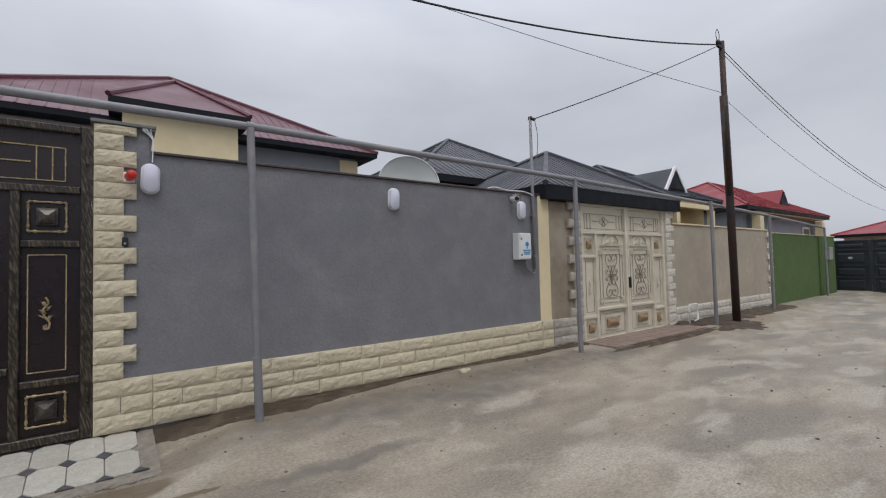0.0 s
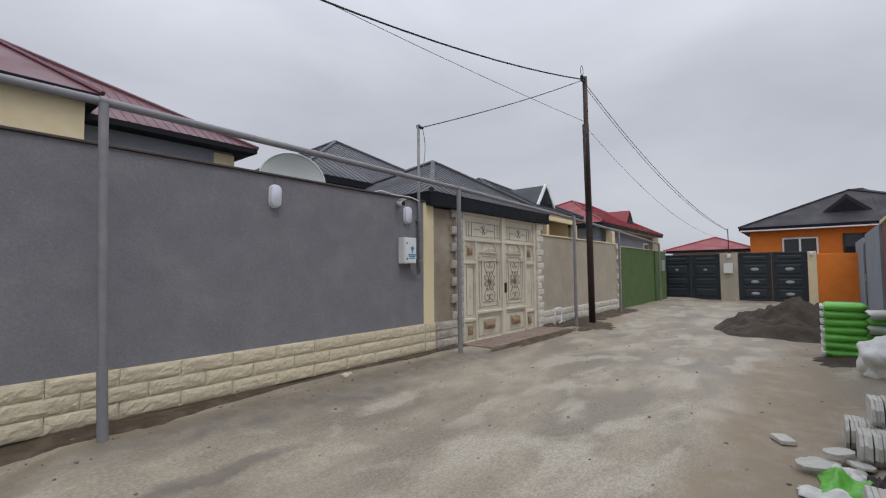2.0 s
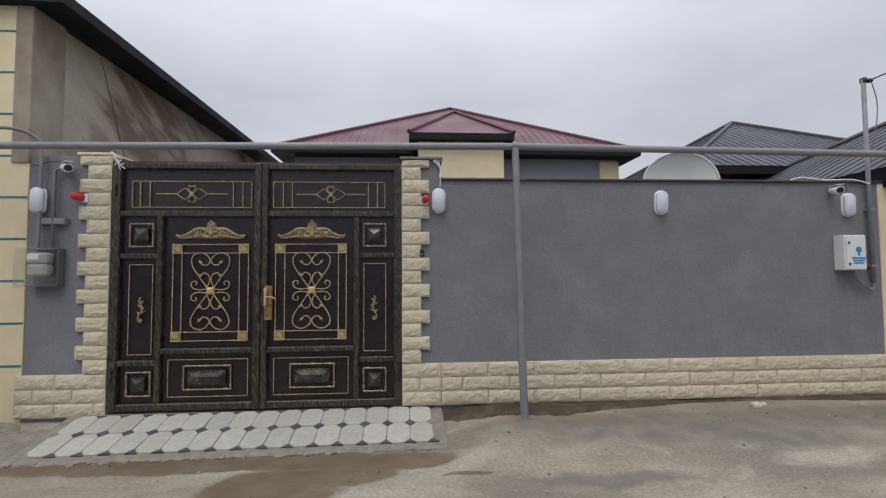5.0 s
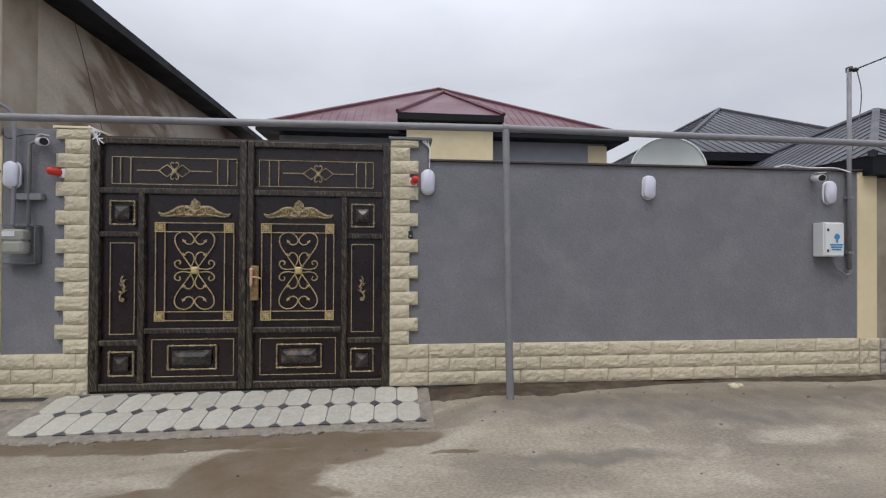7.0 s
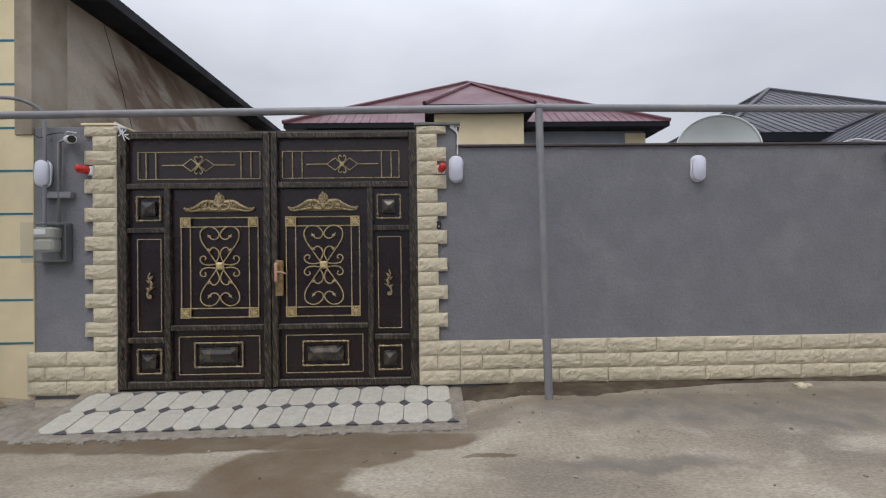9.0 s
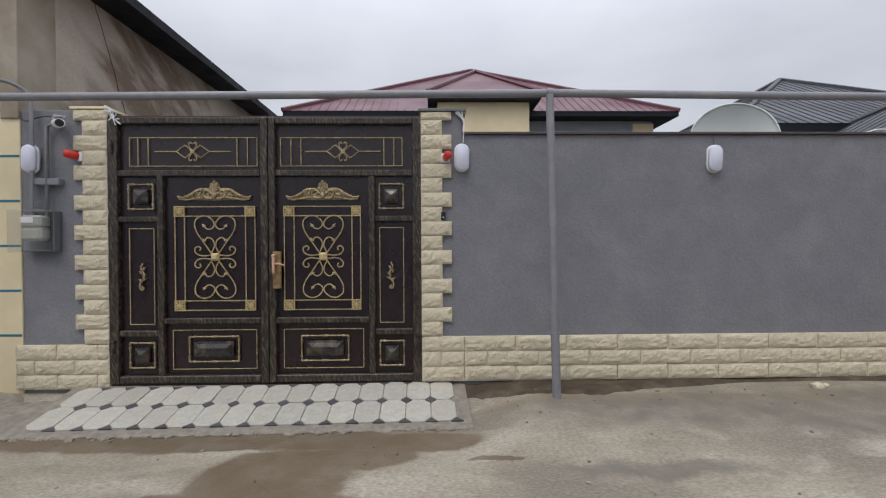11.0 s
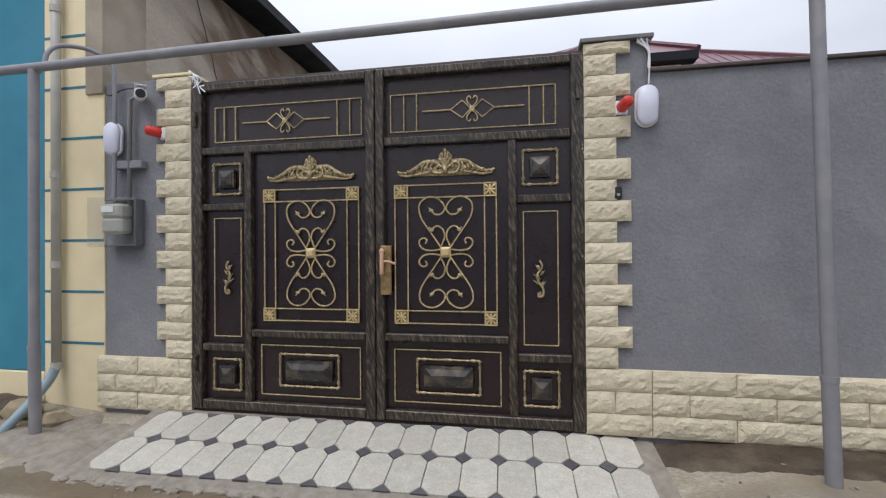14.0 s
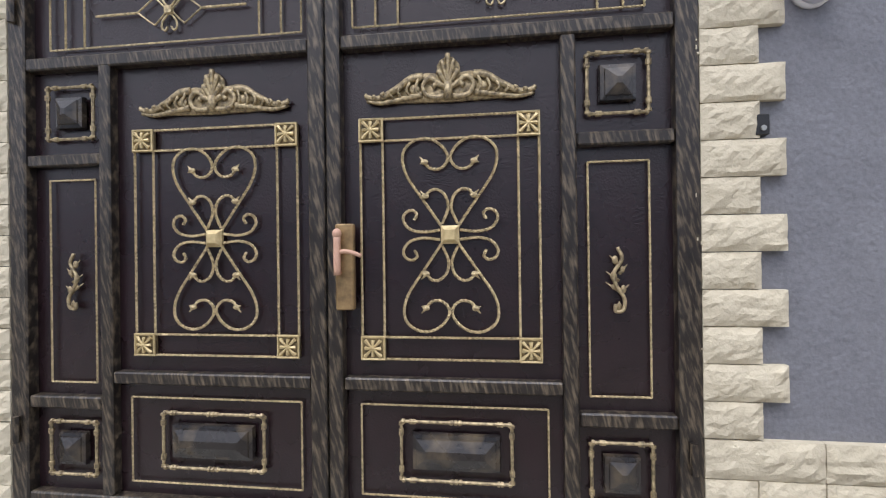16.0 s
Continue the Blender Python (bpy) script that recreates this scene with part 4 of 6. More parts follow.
def siren(x, y, z, turn):
    s = thing("alarm_siren", (x, y, z - 0.05), "red plastic alarm beacon on a white base", "alarm", "alarm beacons", rz=turn, local=True)
    part("base", box(-0.045, 0.045, -0.035, 0.0, 0.0, 0.10, bevel=0.008), WHITE, s, "small white base")
    bm = tube([(0, -0.03, 0.055), (0, -0.08, 0.06), (0, -0.12, 0.064), (0, -0.135, 0.066)], 0.042, 14)
    blob((0, -0.13, 0.066), 0.04, (1, 0.7, 1), bm, 10, 8)
    part("beacon", bm, RED_PLASTIC, s, "red dome", True)
    return s


siren(-3.735, WALL_Y - 0.002, 2.43, -38)
siren(0.085, WALL_Y - 0.002, 2.41, 12)


def bullet_camera(x, y, z, turn):
    c = thing("security_camera", (x, y, z - 0.04), "small white bullet security camera with black face", "camera", "security cameras", rz=turn, local=True)
    part("mount", tube([(0, 0.0, 0.05), (0, -0.035, 0.05)], 0.035, 12), WHITE, c, smooth=True)
    part("housing", tube([(0, -0.03, 0.045), (0, -0.055, 0.04), (0, -0.07, 0.038), (0, -0.195, 0.018), (0, -0.205, 0.0165)], 0.047, 16), WHITE, c, "white housing", True)
    part("lens_face", tube([(0, -0.2045, 0.0165), (0, -0.211, 0.0155)], 0.038, 16), BLACK_PLASTIC, c, "black lens face")
    part("sun_shield", box(-0.043, 0.043, -0.225, -0.05, 0.082, 0.089, bevel=0.002), WHITE, c)
    return c


bullet_camera(-3.97, WALL_Y - 0.03, 2.765, 46)
bullet_camera(5.22, WALL_Y - 0.002, 2.56, -20)

bell = thing("door_buzzer", (0.06, WALL_Y - 0.002, 1.74), "small black door buzzer in the stone quoin", "doorbell")
part("body", box(0.034, 0.086, WALL_Y - 0.04, WALL_Y - 0.002, 1.752, 1.837, bevel=0.004), BLACK_PLASTIC, bell)
part("button", tube([(0.06, WALL_Y - 0.046, 1.779), (0.06, WALL_Y - 0.038, 1.779)], 0.011, 10), GREY_PLASTIC, bell)

# electricity box and its mast
ebox = thing("electricity_box", (5.41, WALL_Y, 1.53), "white sheet-metal electricity meter box with blue print", "meter box")
part("body", box(5.215, 5.495, WALL_Y - 0.15, WALL_Y - 0.002, 1.56, 1.99, bevel=0.008), BOX_WHITE, ebox)
edoor = part("door", box(5.228, 5.482, WALL_Y - 0.163, WALL_Y - 0.152, 1.573, 1.977, bevel=0.004), BOX_WHITE, ebox, "white door")
bm = tube([(5.385, WALL_Y - 0.167, 1.81), (5.385, WALL_Y - 0.1645, 1.81)], 0.038, 16)
box(5.373, 5.397, WALL_Y - 0.167, WALL_Y - 0.1645, 1.735, 1.775, bm)
part("emblem", bm, BLUE_PRINT, edoor, "blue printed emblem")
for k in range(3):
    part("print_bar", box(5.29 + 0.012 * k, 5.465 - 0.012 * k, WALL_Y - 0.167, WALL_Y - 0.1645, 1.70 - 0.03 * k, 1.718 - 0.03 * k), BLUE_PRINT, edoor, "unreadable line of blue print")
for z in (1.62, 1.88):
    part("lock", box(5.25, 5.272, WALL_Y - 0.17, WALL_Y - 0.1635, z, z + 0.03), BLACK_PLASTIC, edoor)
mast = thing("service_mast", (5.68, WALL_Y - 0.05, 1.3), "grey conduit mast carrying the house's electric cable", "conduit")
part("pole", tube([(5.68, WALL_Y - 0.05, 1.40), (5.68, WALL_Y - 0.05, 3.98)], 0.026, 10), PIPE_GREY, mast, smooth=True)
part("bend", tube(smooth_line([(5.68, WALL_Y - 0.05, 1.41), (5.67, WALL_Y - 0.05, 1.34), (5.62, WALL_Y - 0.05, 1.33), (5.54, WALL_Y - 0.06, 1.38), (5.47, WALL_Y - 0.07, 1.42), (5.41, WALL_Y - 0.08, 1.56)], 5), 0.014, 7), PIPE_GREY, mast, smooth=True)
bm = blob((5.76, WALL_Y - 0.05, 3.97), 0.035, (1.5, 1, 0.8))
box(5.66, 5.70, WALL_Y - 0.08, WALL_Y - 0.02, 3.94, 4.0, bm)
part("insulator", bm, BLACK_PLASTIC, mast, "black cable clamp", True)
part("drop_cable", tube(smooth_line([(5.78, WALL_Y - 0.06, 3.95), (5.84, WALL_Y - 0.06, 3.7), (5.83, WALL_Y - 0.05, 3.4), (5.74, WALL_Y - 0.06, 3.1), (5.71, WALL_Y - 0.06, 2.9)], 5), 0.006, 5), WIRE_GREY, mast)
for z in (1.6, 2.3):
    part("bracket", box(5.64, 5.72, WALL_Y - 0.08, WALL_Y - 0.002, z, z + 0.03), PIPE_GREY, mast)
part("cable_over_wall", tube(smooth_line([(5.68, WALL_Y - 0.07, 2.64), (5.5, WALL_Y - 0.02, 2.70), (5.2, WALL_Y + 0.05, 2.71), (4.95, WALL_Y + 0.1, 2.75), (4.8, WALL_Y + 0.12, 2.72)], 5), 0.008, 6), WHITE, mast, "white cable over the wall's top")

# gas meter
meter = thing("gas_meter", (-4.14, WALL_Y, 1.45), "grey gas meter in a clear plastic box", "gas meter")
bm = box(-4.24, -4.03, WALL_Y - 0.17, WALL_Y - 0.03, 1.55, 1.69, bevel=0.025)
box(-4.24, -4.03, WALL_Y - 0.17, WALL_Y - 0.03, 1.69, 1.81, bm, bevel=0.02)
part("body", bm, METER_GREY, meter, "grey-green cast meter body")
part("dial_plate", box(-4.22, -4.10, WALL_Y - 0.176, WALL_Y - 0.172, 1.735, 1.79), WHITE, meter, "white number plate")
METER_BACK = material("dark_grey_meter_tray", (0.095, 0.10, 0.115), (0.075, 0.08, 0.092), 8, 0.5)
part("back_plate", box(-4.27, -3.95, WALL_Y - 0.02, WALL_Y - 0.002, 1.44, 1.86, bevel=0.004), METER_BACK, meter, "dark grey tray")
for x0, x1, z0, z1 in ((-4.27, -3.95, 1.44, 1.456), (-4.27, -3.95, 1.844, 1.86), (-3.966, -3.95, 1.458, 1.842)):
    part("tray_rim", box(x0, x1, WALL_Y - 0.10, WALL_Y - 0.021, z0, z1, bevel=0.003), METER_BACK, meter)
cover = part("cover", box(-4.335, -3.945, WALL_Y - 0.21, WALL_Y - 0.021, 1.435, 1.865, bevel=0.012), CLEAR, meter, "clear plastic cover")
cover.visible_shadow = False
part("gas_riser", tube(smooth_line([(-4.46, 4.70, 2.91), (-4.46, 4.73, 3.04), (-4.43, 4.82, 3.13), (-4.32, 4.97, 3.15), (-4.21, 5.07, 3.06), (-4.19, 5.08, 2.85), (-4.19, 5.08, 2.3), (-4.19, 5.07, 1.80)], 6), 0.019, 8), PIPE_GREY, meter, "bent grey gas riser", True)
part("conduit", tube([(-4.05, 5.09, 1.80), (-4.05, 5.10, 2.74), (-3.96, 5.10, 2.78)], 0.018, 8), PIPE_GREY, meter, smooth=True)
part("valve", box(-4.22, -3.92, 5.08, WALL_Y - 0.003, 2.13, 2.20, bevel=0.006), PIPE_GREY, meter, "grey pipe bracket")

lead = thing("camera_cable", (-4.3, 5.1, 2.75), "thin black camera cable looped along the pier's top", "cable")
part("wire", tube(smooth_line([(-4.34, 5.10, 2.84), (-4.25, 5.09, 2.79), (-4.12, 5.09, 2.83), (-4.0, 5.10, 2.84), (-3.95, 5.09, 2.80)], 6), 0.006, 5), WIRE, lead)

# loose white wires on the gate piers
for wx, wy, wz, nm in ((-3.47, 5.13, 2.90, 1.0), (0.27, 5.14, 2.86, -1.0)):
    th = thing("wire_bundle", (wx, wy, wz - 0.1), "loose bundle of thin white wires on the gate pier", "cable", "wire bundles")
    rnd = random.Random(int(wx * 10))
    for k in range(6):
        part("wire", tube(smooth_line([(wx + rnd.uniform(-.03, .03), wy + rnd.uniform(-.01, .03), wz + 0.04 - nm * rnd.uniform(0, .03)),
                                       (wx + rnd.uniform(0, .08) * nm, wy - rnd.uniform(0, .03), wz + rnd.uniform(-.02, .06)),
                                       (wx + rnd.uniform(.05, .12) * max(nm, 0.1), wy - rnd.uniform(0, .02), wz - rnd.uniform(.0, .08)),
                                       (wx + rnd.uniform(0.02, .18) * max(nm, 0.1), wy - 0.01, wz - rnd.uniform(.02, .16) * (1 if nm > 0 else 1.8))], 5), 0.0055, 5), WHITE, th)

# down-pipe of the teal house
dp = thing("down_pipe", (-4.82, WALL_Y - 0.08, 0.0), "grey plastic rainwater down-pipe with a bent foot", "pipe")
part("shaft", tube([(-4.82, 5.08, 5.2), (-4.82, 5.08, 0.36)], 0.038, 12), PIPE_PALE, dp, smooth=True)
for z in (0.36, 1.28, 2.1, 3.62):
    part("collar", tube([(-4.82, 5.08, z - 0.03), (-4.82, 5.08, z + 0.03)], 0.045, 12), PIPE_PALE, dp)
part("foot", tube(smooth_line([(-4.82, 5.08, 0.36), (-4.83, 5.02, 0.24), (-4.81, 4.80, 0.05), (-4.79, 4.55, -0.11)], 5), 0.04, 12), material("pale_blue_pipe", (0.22, 0.29, 0.34), None, 8, 0.5), dp, "pale blue bent foot", True)

# teal joint lines and the window of the teal house
for k, z in enumerate((0.56, 1.03, 1.50, 1.97, 2.44, 2.91, 3.39, 3.87, 4.35, 4.83)):
    slab("trim_joint_line_%d" % (k + 1), -5.02, -4.37, WALL_Y - 0.0135, WALL_Y - 0.0105, z - 0.012, z + 0.012, TEAL_LINE, "thin teal joint line on the cream strip", category="joint line", bevel=0)
WX, WZ = 0.32, -0.1
win = thing("window_1", (-7.0 + WX, WALL_Y, 2.2), "blue mirror-glass window with a cream surround", "window", kind="structure")
for nm, x0, x1, z0, z1 in (("surround", -6.47, -6.24, 2.23, 4.3), ("surround", -8.1, -7.87, 2.23, 4.3), ("surround", -7.866, -6.474, 2.23, 2.46), ("surround", -7.866, -6.474, 4.08, 4.3)):
    part(nm, box(x0 + WX, x1 + WX, WALL_Y - 0.04, WALL_Y - 0.002, z0 + WZ, z1 + WZ, bevel=0.005), CREAM, win)
part("pane", box(-7.86 + WX, -6.476 + WX, WALL_Y - 0.012, WALL_Y - 0.004, 2.465 + WZ, 4.075 + WZ), WINDOW_BLUE, win, "blue mirrored pane")
for nm, x0, x1, z0, z1 in (("window_frame", -7.86, -6.48, 3.62, 3.70), ("window_frame", -7.86, -6.48, 2.47, 2.53), ("window_frame", -7.2, -7.14, 2.535, 3.615)):
    part(nm, box(x0 + WX, x1 + WX, WALL_Y - 0.03, WALL_Y - 0.013, z0 + WZ, z1 + WZ, bevel=0.004), WHITE, win, "white frame bar")

# pier caps
slab("trim_pier_cap_right", -0.20, 0.31, WALL_Y - 0.05, 5.52, 2.904, 2.935, GREY_CAP, "thin grey cap on the gate pier", category="cap", bevel=0.004)
slab("trim_pier_cap_left", -3.83, -3.44, WALL_Y - 0.045, 5.52, 2.924, 2.95, CREAM, "thin cream cap on the gate pier", category="cap", bevel=0.004)

# meter box and pipes on the other walls
gbox = whole("meter_box", box(22.3, 22.75, WALL_Y - 0.14, WALL_Y - 0.002, 1.35, 1.85, bevel=0.01), GREY_PLASTIC, "grey meter box on the green wall", "meter box")
cpipe = thing("white_pipe", (10.85, 4.95, -0.1), "white bent water pipe standing by the ivory gate", "pipe")
part("pipe_bend", tube([(10.62, 4.92, -0.12), (10.62, 4.92, 0.40), (10.63, 4.92, 0.44), (10.66, 4.92, 0.45), (10.98, 4.92, 0.45), (11.02, 4.92, 0.43), (11.02, 4.92, 0.08), (10.86, 4.92, 0.06)], 0.018, 8), WHITE, cpipe, smooth=True)

# floodlight on the pale blue wall
fl = thing("floodlight", (3.47, -1.30, 2.72), "black LED floodlight with grey glass face on a bracket, unlit", "floodlight", rz=225, local=True)


def tilted(bm, degrees=30, lift=0.12):
    bmesh.ops.rotate(bm, verts=bm.verts, cent=(0, 0, 0), matrix=Matrix.Rotation(radians(degrees), 3, "X"))
    bmesh.ops.translate(bm, verts=bm.verts, vec=(0, -0.02, lift))
    return bm


part("housing", tilted(box(-0.10, 0.10, -0.02, 0.03, -0.075, 0.075, bevel=0.008)), BLACK_PLASTIC, fl, "black ribbed housing")
part("lens", tilted(box(-0.083, 0.083, -0.025, -0.0215, -0.058, 0.058)), GREY_PLASTIC, fl, "grey glass face")
for k in range(5):
    part("cooling_fin", tilted(box(-0.08 + 0.037 * k, -0.072 + 0.037 * k, 0.031, 0.05, -0.06, 0.06)), BLACK_PLASTIC, fl)
part("arm", tube([(0.0, 0.02, 0.12), (0.04, 0.10, 0.15), (0.06, 0.14, 0.12)], 0.012, 6), BLACK_PLASTIC, fl)
part("cable", tube(smooth_line([(0.05, 0.03, 0.10), (0.07, 0.07, 0.02), (0.08, 0.11, 0.06), (0.07, 0.13, 0.2)], 5), 0.006, 5), WIRE, fl)

# ---- satellite dish behind the grey wall ----
dish = thing("satellite_dish", (3.75, 6.0, 2.3), "large pale satellite dish standing behind the wall", "satellite dish", local=True)
bm = bmesh.new()
rings = []
for k in range(7):
    r = 0.48 * k / 6
    rings.append([bm.verts.new((r * math.cos(a), 0.20 * (r / 0.48) ** 2 * -1, r * math.sin(a))) for a in [2 * math.pi * i / 32 for i in range(32)]] if k else [bm.verts.new((0, 0, 0))])
for i in range(32):
    bm.faces.new((rings[0][0], rings[1][i], rings[1][(i + 1) % 32]))
for a, b in zip(rings[1:], rings[2:]):
    for i in range(32):
        bm.faces.new((a[i], a[(i + 1) % 32], b[(i + 1) % 32], b[i]))
tube([(0.48 * math.cos(2 * math.pi * i / 48), -0.2, 0.48 * math.sin(2 * math.pi * i / 48)) for i in range(49)], 0.012, 6, bm)
bmesh.ops.rotate(bm, verts=bm.verts, cent=(0, 0, 0), matrix=Matrix.Rotation(radians(-14), 3, "X") )
bmesh.ops.rotate(bm, verts=bm.verts, cent=(0, 0, 0), matrix=Matrix.Rotation(radians(-22), 3, "Z"))
bmesh.ops.translate(bm, verts=bm.verts, vec=(0, 0, 0.43))
part("reflector", bm, DISH, dish, "pale grey-green reflector", True)
part("stand", tube([(0.03, 0.12, -2.3), (0.03, 0.12, 0.4)], 0.03, 8), PIPE_GREY, dish)

# ---- power pole and its wires ----
pole = thing("power_pole", (11.62, 4.42, -0.15), "leaning rust-brown steel power pole with overhead wires", "power pole")
part("lower_shaft", tube([(11.86, 4.42, -0.2), (11.70, 4.385, 3.2), (11.57, 4.365, 5.35)], 0.085, 12), RUST, pole, smooth=True)
part("upper_shaft", tube([(11.67, 4.37, 3.0), (11.50, 4.33, 6.62)], 0.062, 12), RUST, pole, smooth=True)
part("crossbar", box(11.28, 11.56, 4.30, 4.36, 6.44, 6.50, bevel=0.006), RUST, pole)
for q in (11.3, 11.42):
    part("insulator", blob((q, 4.33, 6.56), 0.045, (1, 1, 1.3)), BLACK_PLASTIC, pole, smooth=True)
part("wire_loop", tube(smooth_line([(11.3, 4.33, 6.55), (11.22, 4.33, 6.72), (11.3, 4.33, 6.86), (11.4, 4.33, 6.76), (11.36, 4.33, 6.58), (11.26, 4.33, 6.5)], 6), 0.008, 5), WIRE, pole)


def wire(a, b, sag, r, mat):
    a, b = Vector(a), Vector(b)
    pts = [a.lerp(b, k / 24) - Vector((0, 0, sag * 4 * (k / 24) * (1 - k / 24))) for k in range(25)]
    return part("wire", tube(pts, r, 5), mat, pole)


wire((11.4, 4.33, 6.52), (-9.0, 7.9, 7.3), 1.22, 0.017, WIRE)
wire((11.5, 4.35, 5.4), (-9.0, 8.6, 7.6), 0.35, 0.006, WIRE_GREY)
wire((11.3, 4.33, 6.46), (5.78, WALL_Y - 0.05, 3.98), 0.06, 0.010, WIRE)
wire((11.52, 4.33, 6.45), (25.1, 2.75, 3.3), 0.5, 0.010, WIRE_GREY)
wire((11.52, 4.36, 6.40), (25.1, 2.70, 3.25), 0.58, 0.008, WIRE_GREY)
wire((11.53, 4.36, 5.3), (25.1, 3.0, 2.9), 0.6, 0.005, WIRE_GREY)
far_mast = thing("service_mast", (25.15, 2.72, 2.1), "thin dark mast on the beige pillar", "conduit")
part("pole", tube([(25.15, 2.72, 2.1), (25.15, 2.72, 3.35)], 0.02, 8), BLACK_PLASTIC, far_mast)

# ---- gates at the lane's end ----
def panel_gate(x, y0, y1, z1, label, silver=True):
    g = thing("dark_gate", (x, (y0 + y1) / 2, -0.1), label, "gate", "gates at the lane's end")
    mid = (y0 + y1) / 2
    for a, b in ((y0, mid - 0.006), (mid + 0.006, y1)):
        lf = part("gate_leaf", box(x + 0.02, x + 0.05, a, b, -0.08, z1), NAVY_GATE, g)
        for p0, p1 in ((a, a + 0.08), (b - 0.08, b)):
            part("stile", box(x - 0.02, x + 0.018, p0, p1, -0.08, z1, bevel=0.006), NAVY_GATE, lf)
        for q in (-0.08, 0.52, 1.02, 1.68, z1 - 0.08):
            part("rail", box(x - 0.015, x + 0.018, a + 0.082, b - 0.082, q, q + 0.07, bevel=0.006), NAVY_GATE, lf)
        c = (a + b) / 2
        for q0, q1 in ((0.04, 0.48), (0.62, 0.98), (1.14, 1.62), (1.78, z1 - 0.12)):
            part("field", frustum_x(x + 0.018, a + 0.2, b - 0.2, q0 + 0.03, q1 - 0.03), NAVY_GATE, lf)
            if silver and q1 < 1.7:
                part("ornament", blob((x - 0.022, c, (q0 + q1) / 2), 0.11, (0.15, 1.5, 0.65), None, 10, 6), SILVER, lf, "small silver ornament", True)
            elif 1.2 < q1 < 1.7:
                part("ornament", blob((x - 0.022, c, (q0 + q1) / 2), 0.07, (0.15, 1.2, 0.8), None, 8, 6), SILVER, lf, "small silver ornament", True)
    return g


def frustum_x(x, y0, y1, z0, z1):
    bm = frustum(y0, y1, z0, z1, x, x - 0.035, 0.05)
    for v in bm.verts:
        v.co = Vector((v.co.y, v.co.x, v.co.z))
    return bm


panel_gate(25.1, 3.09, 5.6, 2.14, "plain charcoal-blue metal double gate, closed", False)
panel_gate(25.1, -0.19, 2.35, 2.16, "charcoal-blue panelled double gate with silver ornaments, closed", True)
slab("wall_end_left", 25.1, 25.35, 5.61, 12.0, -0.2, 2.1, BEIGE, "beige garden wall past the plain dark gate")
whole("meter_box", box(24.86, 24.995, 2.56, 2.92, 1.2, 1.66, bevel=0.01), BOX_WHITE, "white meter box on the beige pillar", "meter box")
whole("wall_lamp", box(24.9, 24.995, 2.62, 2.78, 1.92, 2.1, bevel=0.03), LAMP_WHITE, "small white lamp on the beige pillar", "wall lamp")
whole("wall_lamp", box(24.9, 24.995, -0.40, -0.28, 1.95, 2.12, bevel=0.03), LAMP_WHITE, "small white lamp on the cream pillar", "wall lamp")
# door in the near row of walls, far end
nd = thing("door_1", RW["at"], "narrow dark metal door in the grey wall", "door", kind="structure", rz=RW["rz"], local=True)
part("door_leaf", box(17.25, 18.35, -0.1, 0.02, -0.1, 2.3, bevel=0.01), NAVY_GATE, nd)
part("door_handle", box(17.4, 17.46, 0.02, 0.09, 0.95, 1.2, bevel=0.01), SILVER, nd)

# windows, dormer and chimney pipe of the orange house
def house_window(x, y0, y1, z0, z1, parent, white=True, axis="x"):
    fr = WHITE if white else BLACK_PLASTIC
    w = part("window", box(x - 0.03, x + 0.02, y0, y1, z0, z1), WINDOW_DARK, parent, "dark glazed window")
    for a, b, c, d in ((y0, y1, z0, z0 + 0.07), (y0, y1, z1 - 0.07, z1), (y0, y0 + 0.07, z0 + 0.072, z1 - 0.072), (y1 - 0.07, y1, z0 + 0.072, z1 - 0.072), ((y0 + y1) / 2 - 0.04, (y0 + y1) / 2 + 0.04, z0 + 0.072, z1 - 0.072)):
        part("window_frame", box(x - 0.06, x - 0.032, a, b, c, d), fr, w)
    return w


house_window(28.39, -0.65, 0.75, 1.75, 2.95, orange)
house_window(28.39, -3.0, -1.55, 1.7, 3.05, orange, False)
part("soffit_board", box(27.9, 28.02, -7.3, 2.5, 3.34, 3.40), WHITE, orange, "white board under the eaves")
part("bay_wall", box(26.2, 28.38, -7.0, -3.1, -0.1, 3.3), ORANGE, orange, "projecting orange bay")
part("flue", tube([(27.2, -3.35, 3.3), (27.2, -3.35, 4.9)], 0.05, 8), BLACK_PLASTIC, orange)
dm = part("dormer", prism([(-2.9, 4.05), (-0.7, 4.05), (-1.8, 5.05)], "x", 29.3, 32.0), BROWN_ROOF, orange, "small triangular dormer")
part("dormer_gable", prism([(-2.55, 4.12), (-1.05, 4.12), (-1.8, 4.85)], "x", 29.26, 29.295), BLACK_TRIM, dm)
part("dormer_trim", box(29.24, 29.29, -2.6, -1.0, 4.06, 4.12), WHITE, dm)

# dormers, windows and verandas of the left-hand houses
d2 = part("dormer", prism([(14.1, 3.75), (15.3, 3.75), (14.7, 4.5)], "y", 7.1, 9.4), DARK_ROOF, far_grey, "gabled dormer")
for a, b in (((14.05, 3.72), (14.7, 4.53)), ((15.35, 3.72), (14.7, 4.53))):
    part("barge_board", tube([(a[0], 7.08, a[1]), (b[0], 7.08, b[1])], 0.055, 4), WHITE, d2, "white barge board")
part("dormer_gable", prism([(14.2, 3.79), (15.2, 3.79), (14.7, 4.4)], "y", 7.05, 7.09), BLACK_TRIM, d2)
part("veranda_beam", box(10.9, 15.6, 6.35, 6.5, 3.06, 3.2), CREAM, far_grey, "cream veranda beam")
for x in (10.95, 13.2, 15.5):
    part("veranda_post", box(x, x + 0.18, 6.35, 6.52, 0, 3.05), CREAM, far_grey, "cream veranda post")
